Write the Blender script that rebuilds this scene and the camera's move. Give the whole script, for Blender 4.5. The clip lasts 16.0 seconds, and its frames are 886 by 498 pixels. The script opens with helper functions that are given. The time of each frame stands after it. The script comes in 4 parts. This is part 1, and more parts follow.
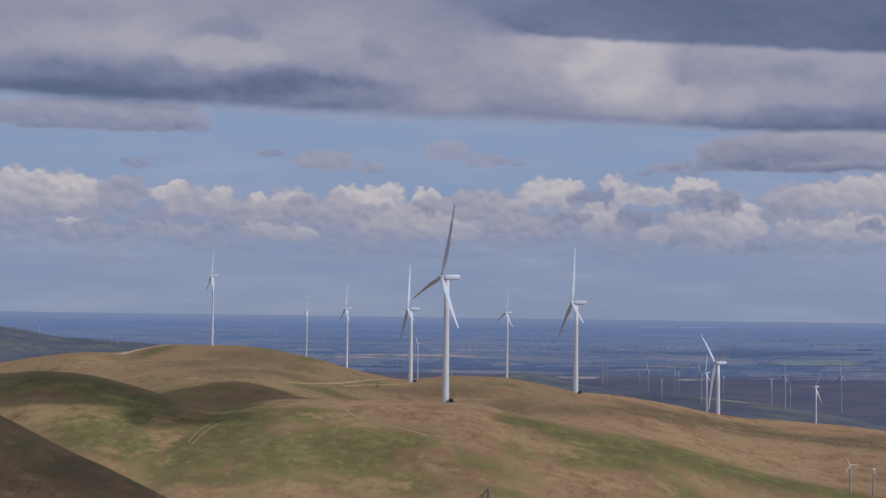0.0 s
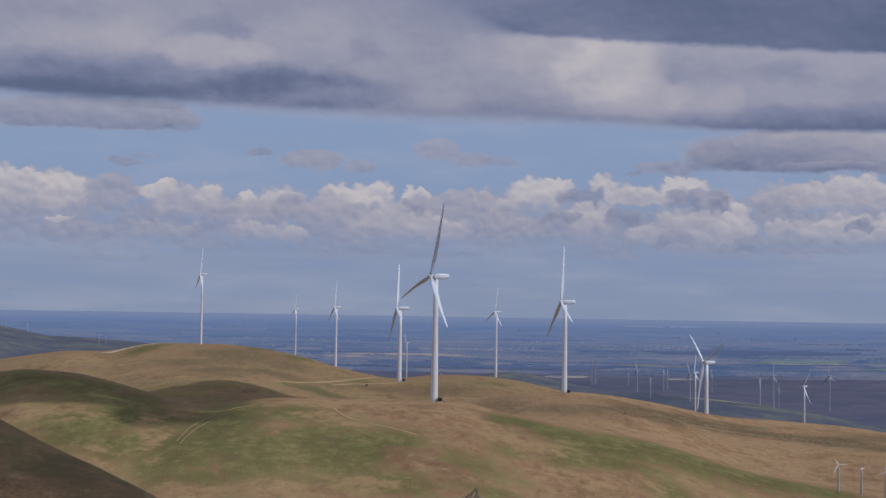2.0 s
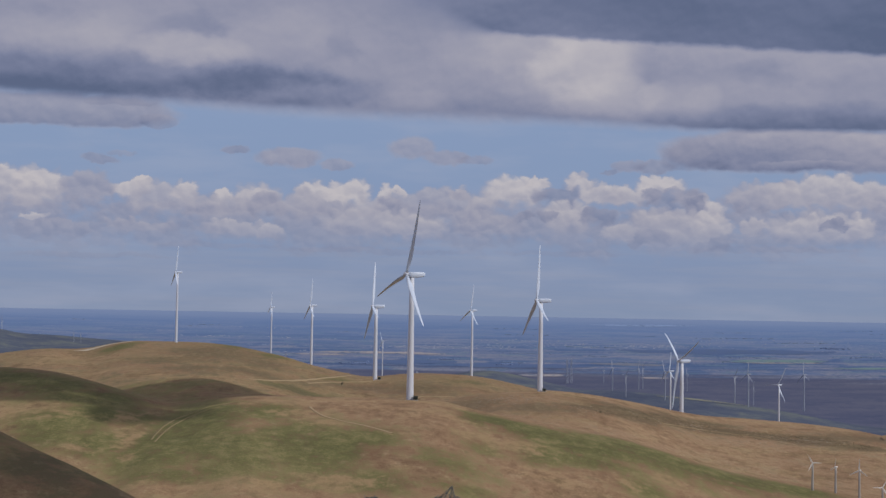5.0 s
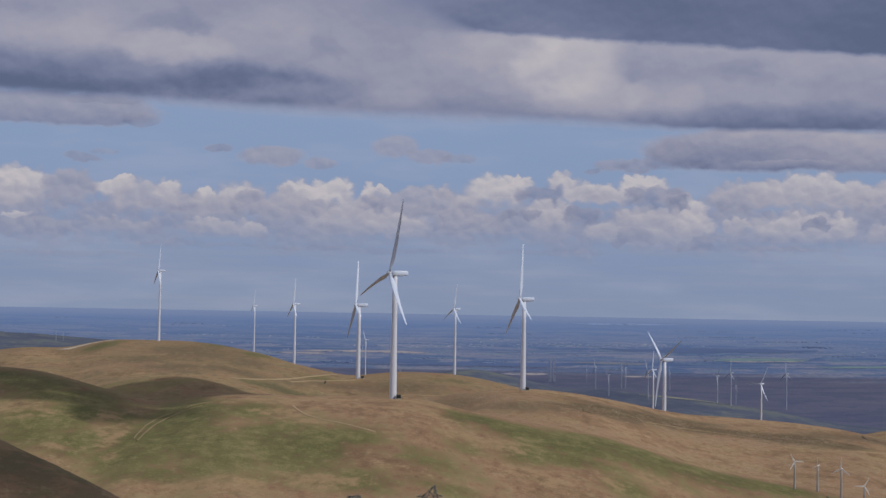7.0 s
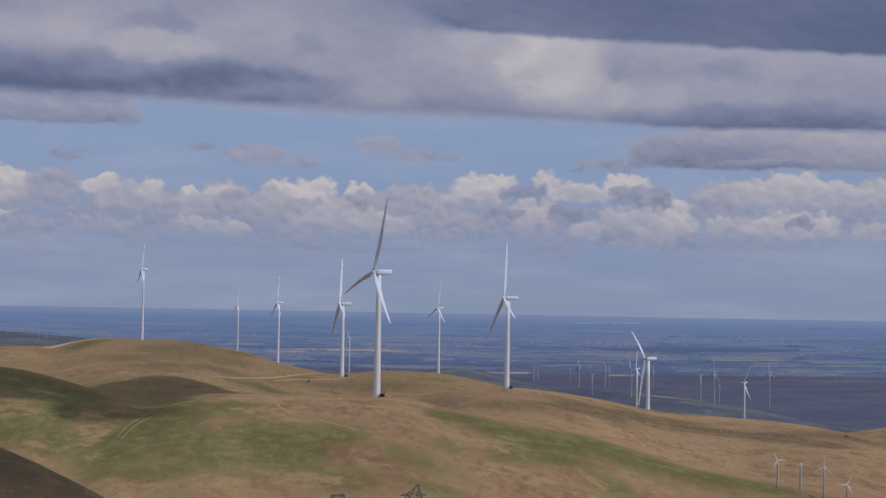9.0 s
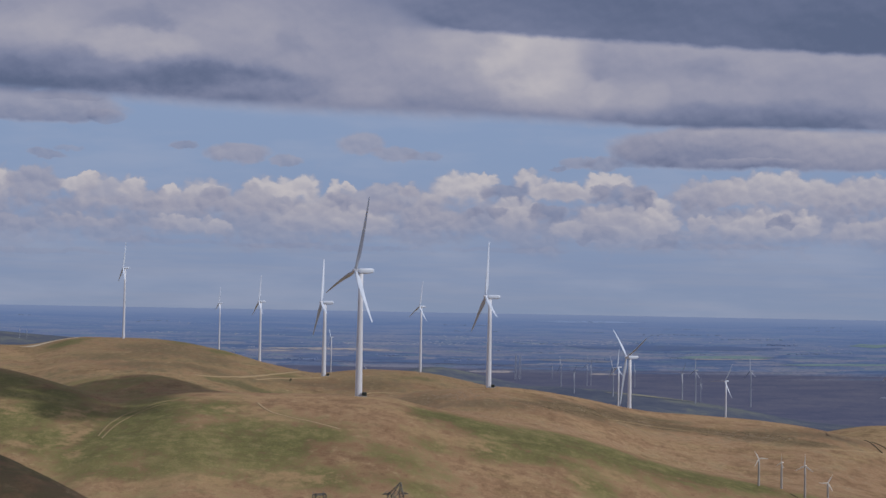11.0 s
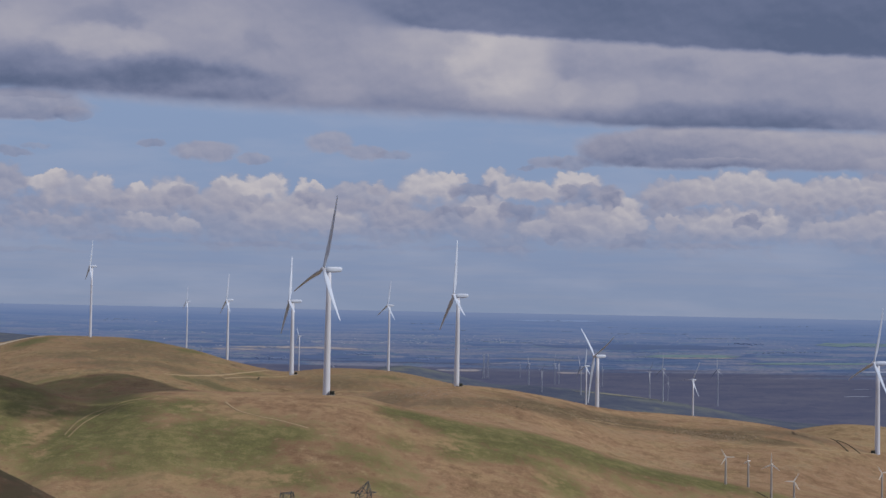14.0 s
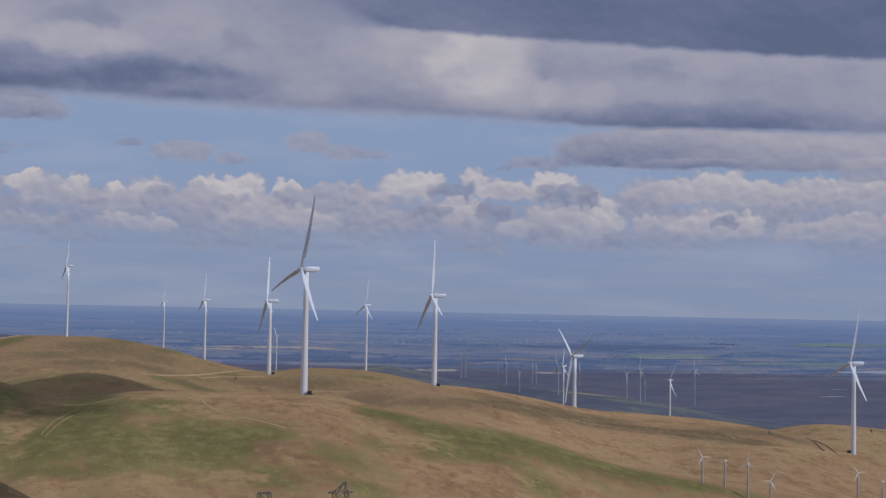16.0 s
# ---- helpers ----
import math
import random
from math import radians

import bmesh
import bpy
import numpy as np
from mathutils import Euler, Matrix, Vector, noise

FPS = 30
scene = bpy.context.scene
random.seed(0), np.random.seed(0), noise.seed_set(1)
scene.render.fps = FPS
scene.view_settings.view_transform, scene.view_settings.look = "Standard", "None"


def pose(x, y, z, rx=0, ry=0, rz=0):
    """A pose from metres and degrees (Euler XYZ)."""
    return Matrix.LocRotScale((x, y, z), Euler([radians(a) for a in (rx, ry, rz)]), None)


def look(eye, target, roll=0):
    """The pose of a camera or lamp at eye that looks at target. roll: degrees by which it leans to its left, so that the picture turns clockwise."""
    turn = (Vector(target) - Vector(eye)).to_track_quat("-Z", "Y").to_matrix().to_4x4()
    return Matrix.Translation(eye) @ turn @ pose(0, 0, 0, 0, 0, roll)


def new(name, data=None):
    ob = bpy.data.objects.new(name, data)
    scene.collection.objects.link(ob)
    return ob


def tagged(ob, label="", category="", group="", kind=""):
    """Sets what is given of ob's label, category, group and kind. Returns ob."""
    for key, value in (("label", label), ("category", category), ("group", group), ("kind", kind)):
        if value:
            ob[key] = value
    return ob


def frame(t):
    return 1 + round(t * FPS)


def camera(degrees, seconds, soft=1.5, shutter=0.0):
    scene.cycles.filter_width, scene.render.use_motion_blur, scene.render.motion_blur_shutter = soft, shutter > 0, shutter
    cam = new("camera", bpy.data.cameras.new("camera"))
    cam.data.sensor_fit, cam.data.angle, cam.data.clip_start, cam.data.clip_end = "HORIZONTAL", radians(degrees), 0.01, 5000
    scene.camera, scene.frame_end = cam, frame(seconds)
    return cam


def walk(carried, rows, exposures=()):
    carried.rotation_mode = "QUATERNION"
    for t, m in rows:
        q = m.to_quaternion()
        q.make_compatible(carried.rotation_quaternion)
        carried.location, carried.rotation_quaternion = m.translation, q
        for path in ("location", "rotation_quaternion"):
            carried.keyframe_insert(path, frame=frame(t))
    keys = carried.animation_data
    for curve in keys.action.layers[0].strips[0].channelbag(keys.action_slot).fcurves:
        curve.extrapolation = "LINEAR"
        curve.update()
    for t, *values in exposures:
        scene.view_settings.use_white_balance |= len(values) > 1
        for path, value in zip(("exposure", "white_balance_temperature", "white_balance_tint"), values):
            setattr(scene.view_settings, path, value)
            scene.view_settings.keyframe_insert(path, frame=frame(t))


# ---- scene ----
# The camera stands on a hilltop and turns slowly to the right over a wind farm.
EYE = 140.0
cam = camera(30.0, 16.0, soft=1.5)
ROWS = [  # seconds, yaw, pitch, roll
    (0, 2.062, 2.370, -0.793),
    (0.5, 1.972, 2.363, -0.824),
    (1, 1.884, 2.357, -0.853),
    (1.5, 1.789, 2.350, -0.878),
    (2, 1.683, 2.343, -0.901),
    (2.5, 1.565, 2.337, -0.921),
    (3, 1.434, 2.330, -0.939),
    (3.5, 1.294, 2.322, -0.955),
    (4, 1.147, 2.315, -0.969),
    (6.5, 0.403, 2.275, -1.016),
    (7, 0.262, 2.266, -1.022),
    (7.5, 0.122, 2.258, -1.027),
    (8, -0.016, 2.249, -1.032),
    (8.5, -0.155, 2.241, -1.036),
    (9, -0.297, 2.233, -1.040),
    (11.5, -1.095, 2.197, -1.061),
    (12, -1.275, 2.192, -1.067),
    (12.5, -1.460, 2.187, -1.074),
    (13, -1.648, 2.184, -1.081),
    (13.5, -1.837, 2.181, -1.090),
    (14, -2.026, 2.180, -1.101),
    (14.5, -2.214, 2.181, -1.113),
    (15, -2.403, 2.182, -1.126),
    (15.5, -2.596, 2.186, -1.142),
    (16, -2.802, 2.192, -1.159),
]
walk(cam, [(t, pose(0, 0, EYE, 90 + pitch, roll, yaw)) for t, yaw, pitch, roll in ROWS])

# ---- light ----
SUN_AZ, SUN_EL = radians(116.0), radians(44.0)   # bearing clockwise from +y, and height
SUN_DIR = Vector((math.sin(SUN_AZ) * math.cos(SUN_EL), math.cos(SUN_AZ) * math.cos(SUN_EL), math.sin(SUN_EL)))
sun = new("sun", bpy.data.lights.new("sun", "SUN"))
sun.data.energy, sun.data.angle, sun.data.color = 2.45, radians(0.95), (1.0, 0.94, 0.86)
sun.matrix_world = look(SUN_DIR * 3000, (0, 0, 0))
scene.view_settings.exposure = 0.0


# ---- node helpers ----
def lin(r, g, b):
    """Linear colour from 0-255 screen values."""
    f = lambda c: c / 12.92 if c <= 0.04045 else ((c + 0.055) / 1.055) ** 2.4
    return (f(r / 255), f(g / 255), f(b / 255), 1.0)


class Net:
    """A small writer of node trees: every method returns an output socket."""

    def __init__(self, tree):
        self.tree = tree
        tree.nodes.clear()

    def node(self, kind, **props):
        n = self.tree.nodes.new(kind)
        for key, value in props.items():
            setattr(n, key, value)
        return n

    def put(self, socket, value):
        if isinstance(value, bpy.types.NodeSocket):
            self.tree.links.new(value, socket)
        else:
            socket.default_value = value

    def math(self, op, a, b=0.0, c=0.0):
        n = self.node("ShaderNodeMath", operation=op)
        for s, v in zip(n.inputs, (a, b, c)):
            self.put(s, v)
        return n.outputs[0]

    def add(self, a, b):
        return self.math("ADD", a, b)

    def mul(self, a, b):
        return self.math("MULTIPLY", a, b)

    def madd(self, a, b, c):
        return self.math("MULTIPLY_ADD", a, b, c)

    def vec(self, op, a, b=None, c=None):
        n = self.node("ShaderNodeVectorMath", operation=op)
        for s, v in zip(n.inputs, (a, b, c)):
            if v is not None:
                self.put(s, v)
        return n.outputs["Value"] if op in ("DOT_PRODUCT", "LENGTH", "DISTANCE") else n.outputs[0]

    def combine(self, x, y, z=0.0):
        n = self.node("ShaderNodeCombineXYZ")
        for s, v in zip(n.inputs, (x, y, z)):
            self.put(s, v)
        return n.outputs[0]

    def split(self, v):
        n = self.node("ShaderNodeSeparateXYZ")
        self.put(n.inputs[0], v)
        return n.outputs

    def noise(self, v, scale, detail=4.0, rough=0.55, warp=0.0):
        n = self.node("ShaderNodeTexNoise")
        self.put(n.inputs["Vector"], v)
        for key, value in (("Scale", scale), ("Detail", detail), ("Roughness", rough), ("Distortion", warp)):
            n.inputs[key].default_value = value
        return n.outputs["Fac"]

    def voronoi(self, v, scale, out="Distance", feature="F1"):
        n = self.node("ShaderNodeTexVoronoi", feature=feature)
        self.put(n.inputs["Vector"], v)
        n.inputs["Scale"].default_value = scale
        return n.outputs[out]

    def step(self, v, lo, hi, to_lo=0.0, to_hi=1.0, smooth=True):
        n = self.node("ShaderNodeMapRange", interpolation_type="SMOOTHSTEP" if smooth else "LINEAR")
        for s, x in zip(n.inputs, (v, lo, hi, to_lo, to_hi)):
            self.put(s, x)
        return n.outputs[0]

    def mix(self, f, a, b, blend="MIX"):
        n = self.node("ShaderNodeMix", data_type="RGBA", blend_type=blend)
        self.put(n.inputs[0], f)
        self.put(n.inputs[6], a)
        self.put(n.inputs[7], b)
        return n.outputs[2]

    def ramp(self, f, stops):
        n = self.node("ShaderNodeValToRGB")
        e = n.color_ramp.elements
        while len(e) < len(stops):
            e.new(0.5)
        for k, (at, col) in zip(e, stops):
            k.position, k.color = at, col
        self.put(n.inputs[0], f)
        return n.outputs[0]

    def attr(self, name):
        return self.node("ShaderNodeAttribute", attribute_name=name).outputs["Fac"]


# ---- sky: a cloud deck, a gap of blue, rows of cumulus and haze at the horizon ----
def build_sky():
    world = bpy.data.worlds.new("sky")
    world.use_nodes = True
    scene.world = world
    world.cycles.sampling_method, world.cycles.sample_map_resolution = "MANUAL", 512
    g = Net(world.node_tree)
    way = g.vec("NORMALIZE", g.node("ShaderNodeTexCoord").outputs["Generated"])
    x, y, z = g.split(way)
    az = g.mul(g.math("ARCTAN2", x, y), 57.2958)
    el = g.mul(g.math("ARCSINE", z), 57.2958)
    p = g.combine(az, el)
    sky = g.node("ShaderNodeTexSky", sky_type="NISHITA", sun_disc=False, sun_elevation=SUN_EL, sun_rotation=SUN_AZ)
    clear = g.vec("MULTIPLY", sky.outputs[0], (0.075, 0.078, 0.085))
    tint = g.ramp(g.step(el, 0.0, 12.0, smooth=False), [
        (0.0, lin(131, 146, 175)), (0.12, lin(128, 144, 177)), (0.28, lin(131, 148, 182)),
        (0.42, lin(132, 151, 185)), (0.58, lin(134, 153, 187)), (1.0, lin(120, 145, 190))])
    strata = g.noise(g.vec("MULTIPLY", p, (0.10, 1.6, 1.0)), 1.2, 4.0, 0.6)
    tint = g.mix(g.mul(g.step(strata, 0.4, 0.65), g.step(el, 5.0, 1.5, 0.0, 0.45)), tint, lin(144, 152, 176))
    veil = g.noise(g.vec("MULTIPLY", p, (0.18, 0.8, 1.0)), 0.9, 4.0, 0.55)
    tint = g.mix(g.step(veil, 0.42, 0.7, 0.0, 0.35), tint, lin(158, 166, 190))
    air = g.mix(g.step(el, 8.0, 30.0, 0.93, 0.2), clear, tint)

    def stir(scale, detail, rough, shift=(0.0, 0.0, 0.0)):
        """A noise of three channels about zero, for pushing outlines about."""
        n = g.node("ShaderNodeTexNoise")
        g.put(n.inputs["Vector"], g.vec("ADD", flat, shift))
        for key, value in (("Scale", scale), ("Detail", detail), ("Roughness", rough)):
            n.inputs[key].default_value = value
        parts = g.node("ShaderNodeSeparateColor")
        g.put(parts.inputs[0], n.outputs["Color"])
        return g.vec("SUBTRACT", g.combine(*parts.outputs[:3]), (0.5, 0.5, 0.5))

    # cloud noise in a flattened sky: heaps, puffs and the light on them
    flat = g.vec("MULTIPLY", p, (1.0, 1.4, 1.0))
    coarse = g.add(g.noise(flat, 0.5, 4.0, 0.5), -0.5)
    puff = g.add(g.noise(flat, 1.5, 6.0, 0.56), -0.5)
    lifted = g.add(g.noise(g.vec("ADD", flat, (0.08, 0.24, 0.0)), 1.5, 4.0, 0.5), -0.5)
    relief = g.math("SUBTRACT", puff, lifted)
    broad = g.add(g.noise(g.vec("MULTIPLY", p, (0.42, 1.15, 1.0)), 0.5, 4.0, 0.42), -0.5)
    curls = stir(2.6, 6.0, 0.62, (31.0, 17.0, 5.0))
    sway = stir(0.9, 3.0, 0.5, (3.0, 57.0, 8.0))
    wavy = g.vec("ADD", p, g.vec("MULTIPLY_ADD", sway, (0.55, 0.35, 0.0), g.vec("MULTIPLY", curls, (0.46, 0.30, 0.0))))
    silky = g.vec("ADD", p, g.vec("MULTIPLY_ADD", stir(0.55, 2.0, 0.4, (9.0, 2.0, 4.0)), (2.2, 0.8, 0.0), g.vec("MULTIPLY", stir(1.5, 5.0, 0.55), (0.9, 0.5, 0.0))))
    gentle = g.vec("ADD", p, g.vec("MULTIPLY_ADD", sway, (1.0, 0.35, 0.0), g.vec("MULTIPLY", curls, (0.30, 0.14, 0.0))))

    def knobs(shift, scale):
        """Distance to the middle of the nearest rounded knob of cloud."""
        n = g.node("ShaderNodeTexVoronoi", feature="SMOOTH_F1")
        g.put(n.inputs["Vector"], g.vec("MULTIPLY_ADD", wavy, (1.0, 1.25, 0.0), shift))
        n.inputs["Scale"].default_value, n.inputs["Smoothness"].default_value = scale, 0.12
        return n.outputs["Distance"]
    knob = knobs((0.0, 0.0, 0.0), 2.3)
    billow = g.math("SUBTRACT", knobs((0.05, 0.12, 0.0), 2.3), knob)
    heaped = g.vec("ADD", wavy, g.combine(0.0, g.madd(knob, 0.34, -0.12)))

    heaped_xy, wavy_xy, gentle_xy, silky_xy = [g.split(v) for v in (heaped, wavy, gentle, silky)]

    def oval(cx, cy, rx, ry, source, chain):
        """Squared distance from the middle of an oval, 1 at its rim, and the height in it from -1 to 1. chain only orders the nodes one after another."""
        q = g.vec("MULTIPLY_ADD", g.combine(*source[:2], chain), (1 / rx, 1 / ry, 0), (-cx / rx, -cy / ry, 0))
        return g.vec("DOT_PRODUCT", q, q), g.split(q)[1]

    def over(under, top, m):
        """top laid over under by the mask m."""
        return g.madd(m, g.math("SUBTRACT", top, under), under)

    def tone(b):
        return g.ramp(b, [(0.0, lin(90, 101, 129)), (0.1, lin(103, 112, 140)), (0.25, lin(124, 130, 156)), (0.5, lin(149, 150, 169)),
                          (0.75, lin(168, 166, 178)), (1.0, lin(191, 186, 190))])

    # 1: rows of cumulus near the horizon, paling into haze below
    shade = g.madd(billow, 0.32, g.madd(relief, 0.32, g.mul(coarse, 0.10)))
    band = g.mul(g.step(el, 1.2, 3.0), g.step(el, 4.4, 3.4))
    bright = g.madd(el, 0.05, g.madd(shade, 0.9, 0.28))
    cover = g.mul(g.step(g.add(g.madd(band, 0.6, -0.22), g.madd(coarse, 1.3, g.mul(puff, 0.9))), 0.0, 0.4), 0.8)
    for rows, gain, soft in ((HEADS, 0.10, 0.95), (LUMPS, 0.11, 0.85), (LOWS, 0.15, 0.92), (SHADED, 0.09, 0.72)):
        for cx, cy, rx, ry, b, lift in rows:
            rim = min(0.42, 0.25 / ry)
            d, up = oval(cx, cy, rx, ry, heaped_xy, bright)
            m = g.mul(g.step(d, 1.0 + rim, 1.0 - rim), g.step(up, -1.05, -0.35, 0.15, soft))
            bright = over(bright, g.add(g.madd(up, lift, b + gain), shade), m)
            cover = over(cover, 1.0, m)
    cover = g.mul(cover, g.step(el, 1.1, 3.7, 0.15, 0.97))
    # 2: loose flakes in the gap of blue, and the long clouds under the deck
    for cx, cy, rx, ry, b, dense in FLAKES:
        d, up = oval(cx, cy, rx, ry, wavy_xy, bright)
        m = g.mul(g.step(d, 1.35, 0.5), dense)
        bright = over(bright, g.add(g.madd(up, 0.10, b), g.mul(shade, 0.6)), m)
        cover = over(cover, 1.0, m)
    for cx, cy, rx, ry, b, dense in LONG:
        d, up = oval(cx, cy, rx, ry, gentle_xy, bright)
        m = g.mul(g.step(d, 1.22, 0.72), g.mul(g.step(up, -0.98, -0.7), dense))
        bright = over(bright, g.add(g.madd(up, 0.24, b), g.madd(relief, 0.30, g.mul(broad, 0.3))), m)
        cover = over(cover, 1.0, m)
    # 3: the deck overhead, dark along its lower edge, with bright folds and a darker sheet above
    edge = g.add(g.madd(az, -0.022, 6.68), g.add(g.step(az, -10.5, -5.5, 0.06, 0.0), g.step(az, 1.0, 9.0, 0.0, -0.08)))
    above = g.math("SUBTRACT", g.madd(broad, 0.22, g.madd(puff, 0.16, el)), edge)
    light = g.add(g.madd(broad, 0.34, 0.46), g.madd(relief, 0.13, g.mul(coarse, 0.25)))
    light = g.add(light, g.step(above, -0.1, 1.0, -0.26, 0.0))
    for cx, cy, rx, ry, w in FOLDS + BASES:
        light = g.madd(g.step(oval(cx, cy, rx, ry, silky_xy, light)[0], 1.9, 0.1), w, light)
    brow = g.add(g.madd(az, -0.062, 9.80), g.step(az, -4.5, 0.4, 0.9, 0.0))
    sheet = g.math("SUBTRACT", g.madd(puff, 0.26, g.madd(coarse, 0.2, el)), brow)
    light = g.madd(g.mul(g.step(sheet, -0.7, 0.0), g.step(az, -1.5, 1.0)), 0.08, light)
    thick = g.mul(g.step(sheet, g.step(az, -2.0, 1.0, -0.7, -0.10), g.step(az, -2.0, 1.0, 1.3, 0.16)), g.step(el, 13.0, 22.0, 0.94, 0.0))
    light = over(light, g.madd(broad, 0.30, g.madd(relief, 0.1, g.add(g.step(az, -3.0, 6.0, 0.13, 0.03), g.step(az, 7.0, 15.0, 0.0, -0.06)))), thick)
    light = g.add(light, g.step(el, 14.0, 30.0, 0.0, 0.55))
    deck = g.mul(g.step(above, g.step(az, 4.0, 9.0, -0.15, -0.07), g.step(az, 4.0, 9.0, 0.42, 0.2)), g.step(el, 15.0, 45.0, 0.97, 0.6))
    bright = over(bright, light, deck)
    cover = over(cover, 1.0, deck)
    back = g.node("ShaderNodeBackground")
    g.put(back.inputs[0], g.mix(cover, air, tone(bright)))
    back.inputs[1].default_value = 1.0
    g.put(g.node("ShaderNodeOutputWorld").inputs[0], back.outputs[0])


# clouds: azimuth, height, half width, half height (degrees), then brightness and the way it changes upwards or how dense it is
HEADS = [
    (-16.37, 4.10, 1.96, 0.78, 0.66, 0.22), (-14.63, 4.13, 0.94, 0.70, 0.74, 0.2), (-11.66, 4.20, 0.70, 0.33, 0.8, 0.15), (-11.25, 4.39, 0.25, 0.18, 0.9, 0.1), (-9.76, 4.07, 0.51, 0.39, 0.74, 0.2),
    (-8.51, 4.05, 0.35, 0.25, 0.86, 0.12), (-7.36, 3.96, 0.82, 0.51, 0.66, 0.2), (-5.13, 4.12, 1.02, 0.47, 0.78, 0.16), (-4.25, 4.14, 0.88, 0.51, 0.82, 0.16), (-2.88, 4.13, 0.27, 0.33, 0.84, 0.14),
    (-2.46, 4.33, 0.23, 0.20, 0.84, 0.1), (-0.34, 4.26, 0.43, 0.18, 0.74, 0.12), (0.38, 4.00, 0.43, 0.27, 0.86, 0.12),
]
HEADS += [
    (1.53, 4.33, 1.10, 0.59, 0.78, 0.2), (2.31, 4.69, 0.51, 0.18, 0.86, 0.1), (3.87, 4.68, 0.55, 0.35, 0.74, 0.14), (4.60, 4.30, 0.82, 0.37, 0.7, 0.15), (5.69, 4.27, 0.90, 0.39, 0.66, 0.16),
    (6.62, 4.67, 0.86, 0.29, 0.88, 0.12), (7.47, 4.17, 0.51, 0.35, 0.84, 0.12), (8.09, 3.79, 0.67, 0.47, 0.74, 0.15), (9.77, 4.19, 1.14, 0.51, 0.46, 0.2), (10.82, 4.50, 0.51, 0.35, 0.52, 0.12),
    (12.42, 4.31, 2.31, 0.67, 0.62, 0.24), (15.56, 4.16, 2.25, 0.65, 0.55, 0.22), (17.18, 4.53, 1.17, 0.39, 0.6, 0.2),
]
LUMPS = [
    (-13.06, 4.17, 0.90, 0.55, 0.42, 0.06), (-10.70, 3.85, 0.94, 0.57, 0.56, 0.12), (-9.11, 3.59, 0.78, 0.47, 0.44, 0.12), (-8.02, 3.69, 0.90, 0.39, 0.52, 0.12), (-7.06, 3.72, 0.67, 0.49, 0.36, 0.06),
    (-5.80, 3.77, 0.82, 0.59, 0.5, 0.16), (-4.73, 3.62, 0.78, 0.25, 0.44, 0.08), (-3.42, 3.69, 0.55, 0.33, 0.62, 0.15), (-1.01, 3.86, 2.00, 0.63, 0.46, 0.14), (-2.72, 3.66, 0.51, 0.37, 0.34, 0.04),
]
SHADED = [
    (3.04, 4.24, 0.86, 0.33, 0.14, 0.05), (4.42, 3.55, 0.59, 0.31, 0.2, 0.05), (1.93, 3.50, 0.33, 0.16, 0.24, 0.03), (2.74, 3.57, 0.39, 0.16, 0.24, 0.03), (7.09, 4.20, 1.06, 0.43, 0.18, 0.05),
    (7.71, 3.94, 0.47, 0.27, 0.22, 0.03), (6.21, 4.35, 0.35, 0.23, 0.3, 0.03),
]
LOWS = [
    (-14.88, 3.18, 0.43, 0.20, 0.7, 0.15), (-14.14, 2.75, 1.37, 0.35, 0.28, 0.08), (-11.34, 2.91, 1.17, 0.23, 0.38, 0.08), (-8.01, 2.94, 1.29, 0.29, 0.5, 0.14), (-6.90, 2.83, 0.51, 0.29, 0.54, 0.12),
    (-3.65, 3.18, 1.57, 0.51, 0.5, 0.12), (-1.88, 3.09, 1.17, 0.47, 0.52, 0.12), (0.67, 3.10, 1.17, 0.51, 0.36, 0.1), (3.44, 3.54, 0.86, 0.59, 0.6, 0.14), (5.09, 2.98, 0.59, 0.39, 0.52, 0.12),
    (6.91, 3.08, 1.57, 0.78, 0.5, 0.12), (8.35, 3.21, 0.74, 0.47, 0.62, 0.14), (9.78, 3.22, 0.59, 0.27, 0.56, 0.12), (11.87, 3.16, 1.72, 0.53, 0.58, 0.14),
]
LOWS += [
    (13.21, 3.23, 0.55, 0.39, 0.62, 0.14), (14.87, 3.06, 0.78, 0.33, 0.5, 0.1), (16.65, 3.18, 1.57, 0.51, 0.5, 0.12), (8.36, 2.63, 0.70, 0.25, 0.24, 0.03), (6.33, 2.87, 0.59, 0.31, 0.26, 0.04),
    (5.75, 2.73, 0.29, 0.18, 0.22, 0.03), (12.46, 3.32, 0.51, 0.20, 0.22, 0.03),
]
FLAKES = [
    (-3.23, 2.19, 3.33, 0.10, 0.28, 0.32), (-8.85, 2.28, 2.35, 0.10, 0.3, 0.25), (3.23, 2.21, 2.35, 0.10, 0.3, 0.25), (9.98, 2.41, 3.13, 0.12, 0.3, 0.3), (-12.81, 1.85, 2.74, 0.10, 0.3, 0.25),
    (-12.71, 5.12, 0.63, 0.18, 0.22, 0.6), (-11.93, 5.36, 0.47, 0.10, 0.25, 0.4), (-8.16, 5.55, 0.47, 0.16, 0.2, 0.65), (-6.32, 5.35, 1.14, 0.35, 0.5, 0.8), (-4.57, 5.14, 0.59, 0.18, 0.42, 0.65),
    (-1.97, 5.79, 0.86, 0.39, 0.5, 0.7), (-0.85, 5.46, 0.78, 0.25, 0.45, 0.7), (0.13, 5.38, 0.63, 0.16, 0.26, 0.55), (5.52, 5.24, 0.63, 0.23, 0.42, 0.7), (6.45, 5.21, 0.74, 0.23, 0.36, 0.7),
    (4.78, 5.06, 0.35, 0.10, 0.22, 0.6),
]
